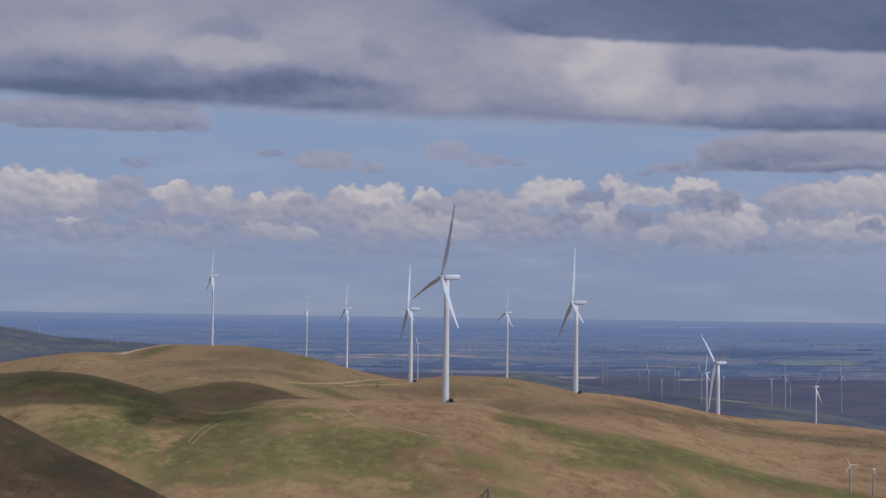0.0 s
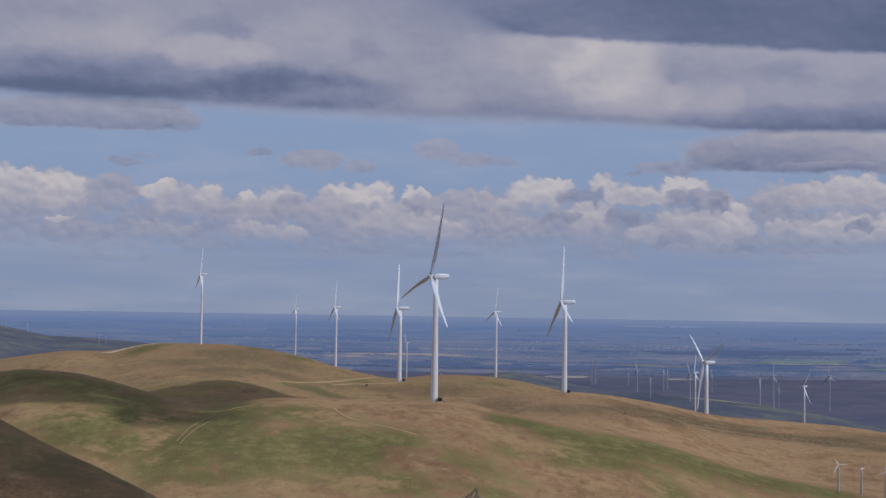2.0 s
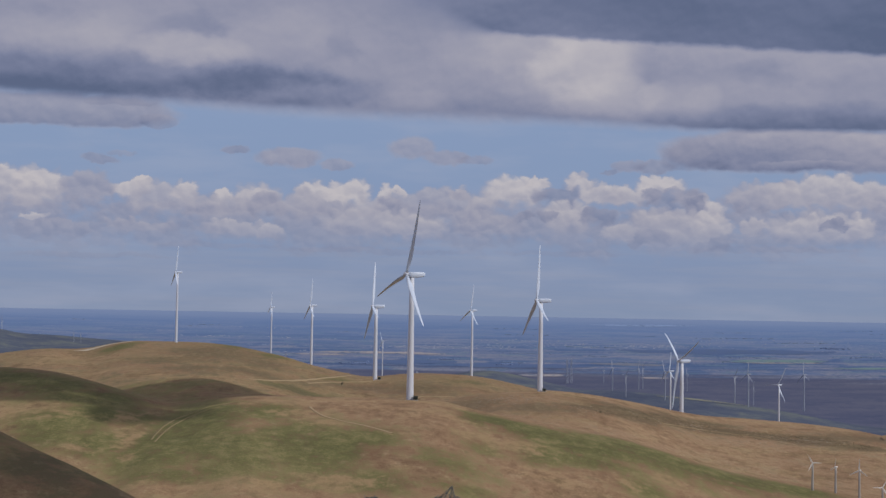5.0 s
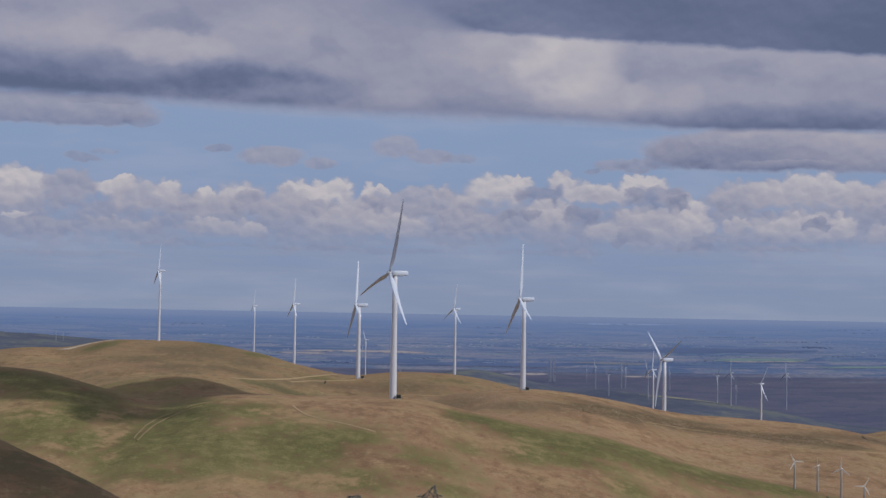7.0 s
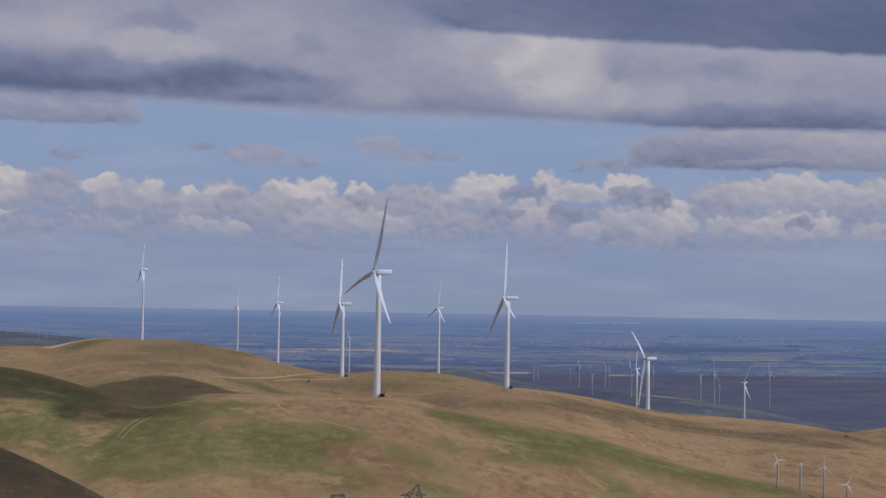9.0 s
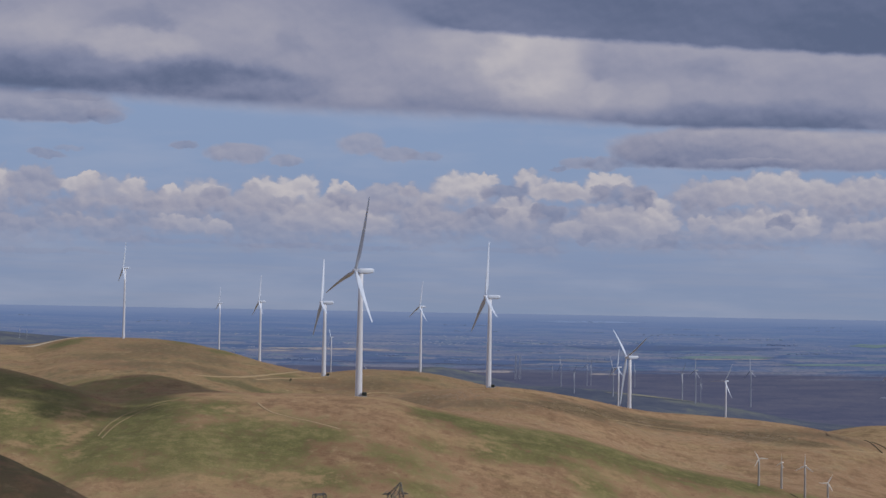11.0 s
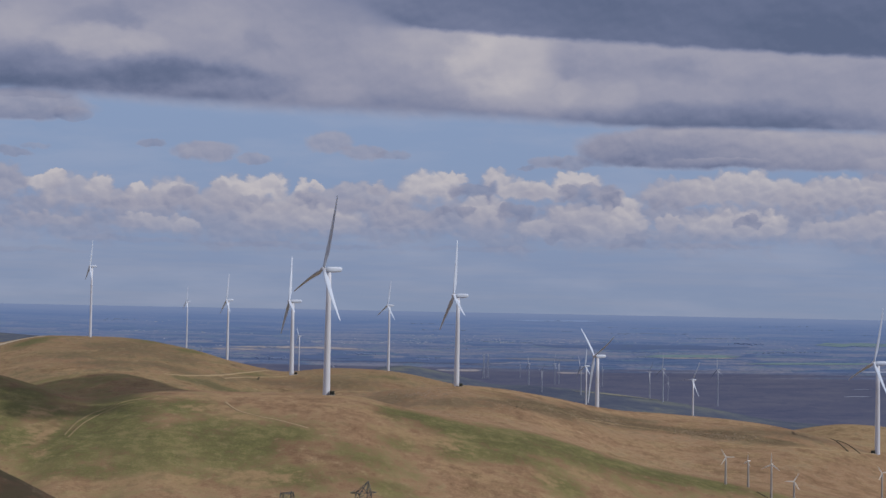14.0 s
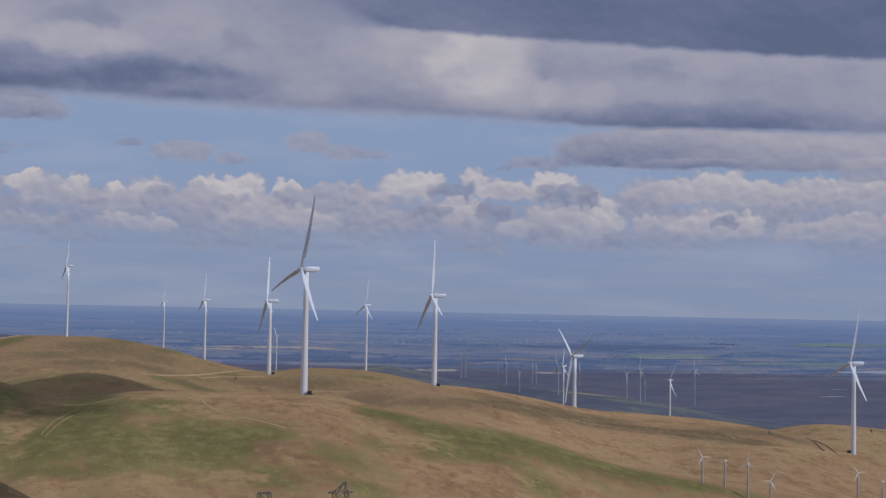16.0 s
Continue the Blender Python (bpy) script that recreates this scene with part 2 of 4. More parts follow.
LONG = [
    (-14.06, 6.69, 4.01, 0.61, 0.4, 0.85), (-11.92, 7.13, 1.37, 0.23, 0.46, 0.5), (-10.77, 6.46, 0.78, 0.27, 0.26, 0.5), (10.61, 5.76, 4.01, 0.84, 0.36, 0.97), (14.82, 5.63, 4.11, 0.74, 0.46, 0.9),
    (11.27, 6.11, 2.15, 0.39, 0.62, 0.6), (7.84, 5.49, 1.17, 0.51, 0.2, 0.5), (15.55, 5.57, 2.94, 0.59, 0.5, 0.8), (13.15, 5.95, 0.98, 0.43, 0.6, 0.6), (11.47, 5.30, 1.76, 0.16, 0.42, 0.5),
    (17.72, 5.08, 1.76, 0.47, 0.5, 0.7),
]
FOLDS = [
    (-9.78, 8.90, 1.66, 0.47, 0.26), (-14.12, 9.10, 2.15, 0.70, 0.12), (-12.45, 9.51, 1.37, 0.55, 0.1), (-7.96, 9.25, 1.17, 0.78, 0.1), (-9.71, 9.82, 0.88, 0.43, -0.12),
    (-6.13, 9.70, 1.17, 0.70, 0.08), (-4.26, 9.22, 0.63, 0.43, -0.1), (3.81, 8.95, 1.76, 1.17, 0.32), (1.94, 9.20, 1.76, 0.78, 0.16), (3.33, 7.98, 2.15, 0.78, 0.08),
    (0.17, 9.13, 1.37, 0.70, 0.1), (5.29, 7.56, 2.15, 0.67, 0.16), (6.30, 7.80, 0.63, 0.43, 0.12), (8.11, 7.42, 0.70, 0.47, 0.1), (5.96, 8.72, 0.78, 0.47, -0.06),
    (10.15, 8.44, 1.08, 0.43, -0.12), (8.57, 8.95, 1.17, 0.43, 0.06),
]
BASES = [
    (-13.72, 7.99, 7.05, 0.78, -0.24), (-14.83, 7.82, 2.35, 0.70, -0.06), (-7.05, 7.63, 3.72, 0.59, -0.18), (-14.08, 7.45, 3.13, 0.39, -0.06), (-5.12, 8.10, 0.98, 0.35, -0.08),
    (-2.17, 7.54, 1.57, 0.39, 0.06), (0.98, 7.36, 2.15, 0.35, -0.06), (10.89, 6.80, 5.28, 0.51, -0.16), (14.80, 7.55, 2.35, 1.17, -0.06), (12.75, 8.53, 2.15, 0.47, 0.05),
]
build_sky()


# ---- the lie of the land (terrain begins) ----
RIM = 4800.0          # the plain is sloped up to eye height here, to meet the horizon from the camera
RIDGES = {            # bearing in degrees, distance, height of each crest; then front and back slopes and their roundings
    "near": ([(-22.0, 507, 129.6), (-18.5, 485, 116.3), (-16.8, 470, 110.5), (-14.9, 450, 103.8), (-13.1, 431, 98.9), (-11.6, 413, 95.1), (-10.0, 396, 90.6), (-7.3, 383, 82)], 0.24, 60, 0.30, 30),
    "left_spur": ([(-20.3, 1151, 96.6), (-18.5, 1128, 98.8), (-16.9, 1108, 99.8), (-16.39, 1105, 100.3), (-16.07, 1098, 102.8), (-14.94, 1087, 101.6), (-14.02, 1072, 100.5), (-13.09, 1057, 97), (-12.15, 1043, 92.6), (-11.3, 1028, 88.0), (-10.6, 1014, 83), (-9.7, 1000, 76), (-8.7, 985, 65), (-7.75, 959, 45)], 0.13, 90, 0.16, 60),
    "mound": ([(-13.8, 1225, 68.5), (-12.52, 1214, 79.8), (-11.59, 1205, 86), (-10.66, 1196, 90.2), (-9.33, 1186, 92.5), (-8.57, 1178, 91.4), (-7.61, 1170, 86.9), (-6.64, 1158, 81.4), (-5.47, 1145, 72.7)], 0.12, 60, 0.12, 60),
    "hollow": ([(-13.05, 1006, 70.7), (-12.13, 1018, 76.1), (-11.2, 1024, 78.8), (-10.26, 1028, 80.1), (-9.31, 1030, 80.8), (-8.36, 1029, 82.4), (-7.4, 1024, 82.5)], 0.09, 90, 0.10, 60),
    "main": ([(-12.57, 615, 55.4), (-11.68, 715, 60.5), (-10.78, 835, 69.3), (-9.86, 934, 75.9), (-8.74, 997, 82.5), (-7.4, 1029, 86.4), (-6.44, 1047, 86.7), (-5.09, 1054, 85.9), (-3.54, 1060, 85.7), (-1.94, 1061, 85.7), (-0.81, 1060, 84.7), (0.17, 1055, 80.2), (1.35, 1050, 75.9), (3.31, 1042, 69.7), (5.25, 1034, 64.8), (7.19, 1028, 55), (9.1, 1023, 44.8), (11.93, 1022, 37.9), (14.7, 1024, 30.8), (18.29, 1032, 21.5)], 0.10, 110, 0.14, 80),
    "left_hill": ([(-20.25, 1919, 64.7), (-16.88, 1860, 84.6), (-15.81, 1850, 90.1), (-15.08, 1854, 93.9), (-14.17, 1856, 96.6), (-13.25, 1880, 95.2), (-12.88, 1898, 96.2), (-12.32, 1914, 100.5), (-11.58, 1919, 104.6), (-9.97, 1914, 104.2), (-8.98, 1903, 104.3), (-7.96, 1888, 101.2), (-6.42, 1862, 91.2), (-5.25, 1828, 80.9), (-4.08, 1795, 73.4), (-2.77, 1762, 66.8), (-1.2, 1740, 54.3)], 0.055, 120, 0.04, 60),
    "back_hill": ([(-4.32, 1765, 57.6), (-3.55, 1783, 65.6), (-2.77, 1802, 71.9), (-2.0, 1811, 75), (-1.61, 1816, 75.7), (-0.82, 1820, 75.3), (0.15, 1820, 74), (0.94, 1810, 70.5), (1.72, 1801, 65.2), (2.54, 1792, 58.8), (3.68, 1784, 49)], 0.06, 100, 0.05, 60),
    "right_ridge": ([(-4.0, 1445, 56), (-1.59, 1451, 62.5), (-0.03, 1460, 69.1), (1.34, 1465, 73), (2.54, 1476, 74.6), (3.28, 1492, 73.8), (4.26, 1504, 71.2), (5.23, 1516, 67.1), (6.2, 1539, 61.4), (7.42, 1573, 53.1), (8.13, 1596, 49.1), (10.6, 1628, 43.7), (11.91, 1615, 42.4), (13.1, 1581, 40.8), (14.21, 1547, 37.8), (15.6, 1526, 30.5), (18.28, 1517, 14.6)], 0.05, 130, 0.30, 40),
    "end_ridge": ([(12.66, 1742, 14.6), (13.77, 1750, 21), (14.58, 1757, 26.1), (15.49, 1764, 30.1), (16.39, 1772, 30), (17.6, 1783, 26.7), (19.15, 1800, 24.1)], 0.06, 80, 0.08, 60),
    "far_left": ([(-22.02, 2912, 135.8), (-18.57, 2901, 124), (-16.92, 2927, 114.8), (-16.37, 2918, 110.6), (-15.1, 2900, 96.5), (-14.0, 2886, 95.6), (-13.07, 2874, 91.7), (-11.44, 2857, 86.5), (-9.73, 2790, 67.4)], 0.10, 200, 0.10, 100),
    "far_low": ([(-0.04, 2450, 57.7), (0.93, 2450, 60.1), (1.72, 2451, 53.2), (2.7, 2403, 45.9), (3.87, 2355, 36.8), (5.03, 2359, 37.6), (6.19, 2344, 35.4), (7.74, 2321, 30.8), (9.27, 2310, 24.3), (10.97, 2292, 16.4), (13.4, 2262, 0.7), (15.6, 2284, -8.9)], 0.09, 120, 0.10, 80),
}


def ripple(x, y, size, seed):
    """Smooth value noise over the plan, about -1 to 1."""
    u, v = np.asarray(x) / size + 37.1 * seed, np.asarray(y) / size + 11.7 * seed
    i, j = np.floor(u), np.floor(v)
    a, b = u - i, v - j
    a, b = a * a * (3 - 2 * a), b * b * (3 - 2 * b)
    r = lambda m, n: (np.sin(m * 127.1 + n * 311.7 + seed * 74.7) * 43758.5453) % 1.0
    top = r(i, j) * (1 - a) + r(i + 1, j) * a
    low = r(i, j + 1) * (1 - a) + r(i + 1, j + 1) * a
    return 2 * (top * (1 - b) + low * b) - 1


FINE = np.arange(-24.0, 24.001, 0.02)


def smooth_line(bearing, value, ends, width=14):
    """A crest line through the given places, rounded, falling away past its ends."""
    v = np.interp(FINE, bearing, value)
    if ends:
        v = v - ends * np.maximum(0, bearing[0] - FINE) - ends * np.maximum(0, FINE - bearing[-1])
    k = np.exp(-0.5 * (np.arange(-3 * width, 3 * width + 1) / width) ** 2)
    return np.convolve(np.pad(v, 3 * width, mode="edge"), k / k.sum(), mode="valid")


CRESTS = {}
for ridge, (crest, *slopes) in RIDGES.items():
    bearing = [c[0] for c in crest]
    CRESTS[ridge] = (smooth_line(bearing, [c[1] for c in crest], 0), smooth_line(bearing, [c[2] for c in crest], 14.0), slopes)


def ridge_heights(x, y):
    x, y = np.asarray(x, float), np.asarray(y, float)
    bearing, r = np.degrees(np.arctan2(x, y)), np.hypot(x, y)
    tops = []
    for far, high, (front, fw, back, bw) in CRESTS.values():
        d = np.interp(bearing, FINE, far) - r
        z = np.interp(bearing, FINE, high) - 60.0 * np.maximum(0, np.abs(bearing) - 23.5)
        drop = np.where(d > 0, front * (np.sqrt(d * d + fw * fw) - fw), back * (np.sqrt(d * d + bw * bw) - bw))
        tops.append(z - drop)
    plain = EYE - 150.0 * np.clip((RIM - r) / (RIM - 2400.0), 0, 1)
    tops.append(plain)
    tops.append(EYE - 1.65 - 0.17 * np.sqrt(r * r + 4.0) + 0.34)      # the viewer's own hill
    return np.array(tops)


def height(x, y):
    t = ridge_heights(x, y) / 4.5
    m = t.max(0)
    z = 4.5 * (m + np.log(np.exp(t - m).sum(0)))
    r = np.hypot(x, y)
    near = np.clip((r - 150) / 150, 0, 1) * np.clip((2400 - r) / 300, 0, 1)
    return z + near * (0.5 * ripple(x, y, 70, 1) + 0.22 * ripple(x, y, 23, 2) + 0.10 * ripple(x, y, 9, 3))
# ---- terrain ends ----


# ---- materials ----
def material(name, rough=0.8, spec=0.3):
    m = bpy.data.materials.new(name)
    m.use_nodes = True
    g = Net(m.node_tree)
    out = g.node("ShaderNodeOutputMaterial")
    b = g.node("ShaderNodeBsdfPrincipled")
    b.inputs["Roughness"].default_value = rough
    b.inputs["Specular IOR Level"].default_value = spec
    g.put(out.inputs[0], b.outputs[0])
    return m, g, b


def bump(g, b, h, strength, distance):
    n = g.node("ShaderNodeBump")
    n.inputs["Strength"].default_value, n.inputs["Distance"].default_value = strength, distance
    g.put(n.inputs["Height"], h)
    g.put(b.inputs["Normal"], n.outputs[0])


def grass_material():
    """Dry grass in tan and rust, with green where the slopes stay moist, all in ragged drifts."""
    m, g, b = material("hill_grass", 0.95, 0.1)
    p = g.node("ShaderNodeNewGeometry").outputs["Position"]
    q = g.vec("MULTIPLY", p, (1.0, 0.5, 1.0))      # stretched away from the camera, against foreshortened streaks
    n1, n2, n3 = g.noise(p, 0.009, 4, 0.55), g.noise(q, 0.034, 6, 0.66), g.noise(q, 0.125, 6, 0.72)
    n4 = g.noise(q, 0.9, 3, 0.7)
    grain = g.add(g.madd(n2, 0.42, g.madd(n3, 0.50, g.madd(n4, 0.30, g.mul(n1, 0.10)))), -0.16)
    straw = g.ramp(grain, [(0.38, (0.138, 0.096, 0.056, 1)), (0.46, (0.208, 0.147, 0.082, 1)), (0.53, (0.286, 0.207, 0.117, 1)), (0.60, (0.385, 0.296, 0.178, 1))])
    rust = g.ramp(grain, [(0.38, (0.168, 0.106, 0.064, 1)), (0.5, (0.258, 0.168, 0.104, 1)), (0.61, (0.350, 0.250, 0.166, 1))])
    dry = g.mix(g.step(g.add(g.attr("rust"), g.noise(g.vec("ADD", p, (311.0, 47.0, 0.0)), 0.020, 6, 0.68)), 0.48, 0.68, 0.0, 0.95), straw, rust)
    moist = g.ramp(grain, [(0.40, (0.077, 0.082, 0.034, 1)), (0.50, (0.122, 0.120, 0.050, 1)), (0.60, (0.192, 0.171, 0.080, 1))])
    f = g.add(g.attr("green"), g.madd(n2, 1.8, g.madd(n3, 1.2, g.madd(n4, 0.8, g.madd(n1, 0.6, -2.2)))))
    lush = g.step(f, 0.24, 0.76)
    col = g.mix(lush, dry, moist)
    dark = g.add(g.attr("scrub"), g.madd(n2, 1.5, g.madd(n3, 2.0, -1.75)))
    col = g.mix(g.step(dark, 0.22, 0.75, 0, 0.68), col, (0.092, 0.076, 0.048, 1))
    soil_and_crests = g.add(g.attr("bare"), g.madd(n2, 1.2, g.madd(n3, 2.2, -1.7)))
    col = g.mix(g.step(soil_and_crests, 0.25, 0.75, 0, 0.75), col, g.mix(n4, (0.25, 0.165, 0.094, 1), (0.35, 0.250, 0.150, 1)))
    flecks = g.noise(g.vec("MULTIPLY_ADD", p, (0.9, 0.42, 1.2), (71.0, 13.0, 0.0)), 0.16, 6, 0.74)
    tufts = g.noise(g.vec("MULTIPLY_ADD", p, (0.9, 0.42, 1.2), (17.0, 93.0, 0.0)), 0.11, 6, 0.74)
    col = g.mix(g.mul(g.step(flecks, 0.53, 0.68, 0.0, 0.34), g.madd(lush, -0.65, 1.0)), col, (0.40, 0.325, 0.20, 1))
    col = g.mix(g.step(tufts, 0.47, 0.33, 0.0, 0.40), col, (0.105, 0.082, 0.046, 1))
    g.put(b.inputs["Base Color"], col)
    bump(g, b, g.madd(n4, 0.25, n3), 0.45, 1.4)
    return m


def plain_material():
    """Small fields, woods, roofs and wet ground of a wide plain, with cloud shade painted nearer and blue haze farther
    out.
    """
    m, g, b = material("hazy_plain_fields", 1.0, 0.0)
    p = g.node("ShaderNodeNewGeometry").outputs["Position"]
    r = g.vec("LENGTH", g.vec("MULTIPLY", p, (1, 1, 0)))
    wide, long = g.vec("MULTIPLY", p, (1.05, 1.0, 0.0)), g.vec("MULTIPLY", p, (0.10, 1.0, 0.0))
    bent = g.vec("ADD", p, g.combine(g.mul(g.noise(wide, 0.006, 2, 0.5), 90.0), g.mul(g.noise(wide, 0.004, 2, 0.5), 120.0)))

    def plots(across, deep, shift):
        """A random value for each plot of land of about that size."""
        n = g.node("ShaderNodeTexVoronoi", distance="CHEBYCHEV")
        g.put(n.inputs["Vector"], g.vec("MULTIPLY_ADD", bent, (1 / across, 1 / deep, 0.0), (shift, shift, 0.0)))
        n.inputs["Scale"].default_value = 1.0
        parts = g.node("ShaderNodeSeparateColor")
        g.put(parts.inputs[0], n.outputs["Color"])
        return parts.outputs[0], parts.outputs[1]
    big, big2 = plots(150.0, 62.0, 3.0)
    small, small2 = plots(46.0, 24.0, 9.0)
    bands, patch = g.noise(long, 0.011, 4, 0.6), g.noise(wide, 0.010, 4, 0.6)
    mottle, speck = g.noise(wide, 0.09, 6, 0.75), g.noise(wide, 0.22, 4, 0.7)
    kind = g.madd(big, 0.22, g.madd(small, 0.16, g.madd(patch, 0.22, g.madd(mottle, 0.16, g.mul(bands, 0.24)))))
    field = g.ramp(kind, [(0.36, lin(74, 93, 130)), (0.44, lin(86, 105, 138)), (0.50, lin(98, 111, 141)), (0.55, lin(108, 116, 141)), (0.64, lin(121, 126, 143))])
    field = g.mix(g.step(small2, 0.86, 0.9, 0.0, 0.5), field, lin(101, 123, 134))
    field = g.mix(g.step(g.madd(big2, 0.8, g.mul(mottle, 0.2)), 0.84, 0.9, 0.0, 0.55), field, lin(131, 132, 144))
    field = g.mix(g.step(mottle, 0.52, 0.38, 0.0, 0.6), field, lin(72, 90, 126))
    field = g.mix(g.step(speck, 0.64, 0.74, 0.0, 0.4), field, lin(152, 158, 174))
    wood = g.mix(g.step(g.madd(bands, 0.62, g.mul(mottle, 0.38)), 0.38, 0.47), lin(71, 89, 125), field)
    # blue distance haze mixed into the base colour, thicker with r
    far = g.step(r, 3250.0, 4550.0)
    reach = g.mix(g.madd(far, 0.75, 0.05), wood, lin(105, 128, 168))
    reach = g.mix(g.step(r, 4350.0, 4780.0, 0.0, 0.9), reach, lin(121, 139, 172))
    # nearer ground: cloud shade painted in as a darker slate
    shaded_plain = g.ramp(g.madd(mottle, 0.35, g.madd(patch, 0.3, g.madd(small, 0.1, g.mul(bands, 0.25)))), [(0.36, lin(73, 80, 106)), (0.5, lin(84, 89, 111)), (0.64, lin(95, 98, 116))])
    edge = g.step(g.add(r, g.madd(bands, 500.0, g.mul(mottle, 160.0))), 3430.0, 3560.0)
    g.put(b.inputs["Base Color"], g.mix(edge, shaded_plain, reach))
    return m


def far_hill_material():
    m, g, b = material("hazed_hill_grass", 1.0, 0.0)
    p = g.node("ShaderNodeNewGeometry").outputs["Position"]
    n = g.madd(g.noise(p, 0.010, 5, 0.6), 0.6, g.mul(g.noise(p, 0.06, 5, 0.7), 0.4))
    # slate ramp carries blue haze and cloud shade in the colour
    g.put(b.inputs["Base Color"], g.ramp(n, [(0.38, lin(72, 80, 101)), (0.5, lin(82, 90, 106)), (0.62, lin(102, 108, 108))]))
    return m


def paint_material(name, col, dirt=0.12, rough=0.45):
    """Gloss paint with faint streaks of grime running down it."""
    m, g, b = material(name, rough, 0.4)
    p = g.node("ShaderNodeNewGeometry").outputs["Position"]
    n = g.madd(g.noise(g.vec("MULTIPLY", p, (1, 1, 0.06)), 2.2, 4, 0.6), 0.7, g.mul(g.noise(p, 0.35, 3, 0.5), 0.3))
    dark = tuple(c * (1 - dirt) for c in col) + (1.0,)
    g.put(b.inputs["Base Color"], g.mix(g.step(n, 0.42, 0.68), col + (1.0,), dark))
    return m


def plain_paint(name, col, rough=0.7, metal=0.0):
    m, g, b = material(name, rough, 0.3)
    b.inputs["Metallic"].default_value = metal
    p = g.node("ShaderNodeNewGeometry").outputs["Position"]
    n = g.noise(p, 1.3, 4, 0.6)
    g.put(b.inputs["Base Color"], g.mix(n, tuple(c * 0.75 for c in col) + (1,), tuple(min(1, c * 1.2) for c in col) + (1,)))
    return m


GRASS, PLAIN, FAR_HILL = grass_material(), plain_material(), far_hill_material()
WHITE = paint_material("turbine_white", (0.61, 0.65, 0.75), 0.06)
BLADE = paint_material("blade_white", (0.56, 0.65, 0.81), 0.05, 0.4)
# white dulled to blue-grey: haze painted onto far turbines and pylons
HAZED_WHITE = paint_material("hazed_turbine_grey", (0.31, 0.35, 0.445), 0.12)
OLD_BLADE = paint_material("old_blade_white", (0.80, 0.80, 0.79), 0.08)
OLD_GREY = paint_material("old_tower_grey", (0.35, 0.34, 0.34), 0.2, 0.7)
GREY = plain_paint("transformer_green", (0.045, 0.055, 0.05))
STEEL = plain_paint("galvanised_steel", (0.11, 0.115, 0.12), 0.6, 0.3)
CONCRETE = plain_paint("concrete", (0.38, 0.36, 0.33), 0.9)
CLOUD = plain_paint("cloud_white", (0.85, 0.85, 0.86), 1.0)
CLOUD.node_tree.nodes["Principled BSDF"].inputs["Alpha"].default_value = 0.6     # thin enough to let some sun through
DUST = plain_paint("track_dust", (0.30, 0.226, 0.135), 0.95)
PALE = plain_paint("pale_ground", (0.40, 0.35, 0.28), 0.95)
WORN = plain_paint("worn_turf", (0.205, 0.165, 0.088), 0.95)
SCRUB_AND_SHADOW = plain_paint("dark_scrub_and_shadow", (0.060, 0.054, 0.036), 1.0)
HEATH = plain_paint("brown_heath", (0.125, 0.102, 0.062), 1.0)
# tree colour shifted to haze blue
BARK = plain_paint("hazed_tree", lin(118, 136, 164)[:3], 1.0)


# ---- the ground: one sheet from the viewer's feet to the horizon ----
# x, y, half width, half depth, strength
GREEN_SLOPES = [
    (7, 1001, 15, 44, 0.9), (20, 1009, 24, 45, 1), (42, 985, 32, 48, 1), (72, 965, 40, 50, 1), (108, 990, 66, 61, 0.9),
    (134, 986, 72, 48, 0.9), (167, 1000, 40, 55, 0.9), (200, 994, 39, 32, 0.9), (68, 912, 28, 35, 0.7), (37, 903, 22, 43, 0.6),
    (-68, 835, 36, 65, 0.95), (-91, 859, 23, 58, 0.8), (-53, 866, 20, 46, 0.8), (-114, 949, 24, 49, 0.75), (-143, 910, 27, 90, 0.95),
    (-143, 839, 32, 77, 0.85), (-241, 965, 30, 45, 0.8), (-206, 950, 22, 40, 0.8), (-280, 985, 40, 45, 0.8),
]
GREEN_HOLLOWS = [
    (-119, 812, 28, 56, 0.7), (-145, 779, 24, 39, 0.7), (-103, 774, 20, 38, 0.6), (-206, 839, 24, 46, 0.7), (-198, 891, 14, 48, 0.85),
    (-179, 808, 14, 25, 0.95), (-219, 928, 14, 39, 0.7), (-205, 804, 20, 34, 0.6), (-11, 813, 23, 52, 0.55), (-36, 755, 24, 34, 0.6),
    (12, 892, 26, 46, 0.4), (-5, 758, 22, 23, 0.55), (94, 864, 24, 29, 0.55), (-80, 740, 19, 23, 0.35), (-177, 897, 14, 47, 0.5),
]
SCRUBS = [
    (9, 1337, 27, 120, 0.57), (53, 1297, 28, 58, 0.52), (80, 1306, 25, 46, 0.46), (105, 1342, 35, 16, 0.92),
    (153, 1410, 51, 19, 1.00), (202, 1486, 39, 21, 1.00), (246, 1446, 40, 18, 0.80), (305, 1446, 38, 19, 0.80),
    (357, 1457, 53, 46, 0.57), (-162, 1101, 4, 45, 0.57), (-171, 864, 4, 32, 0.46), (-161, 854, 2, 22, 0.57),
    (-45, 1630, 33, 46, 0.40), (-151, 1567, 17, 35, 0.34), (-150, 1461, 19, 42, 0.34),
]
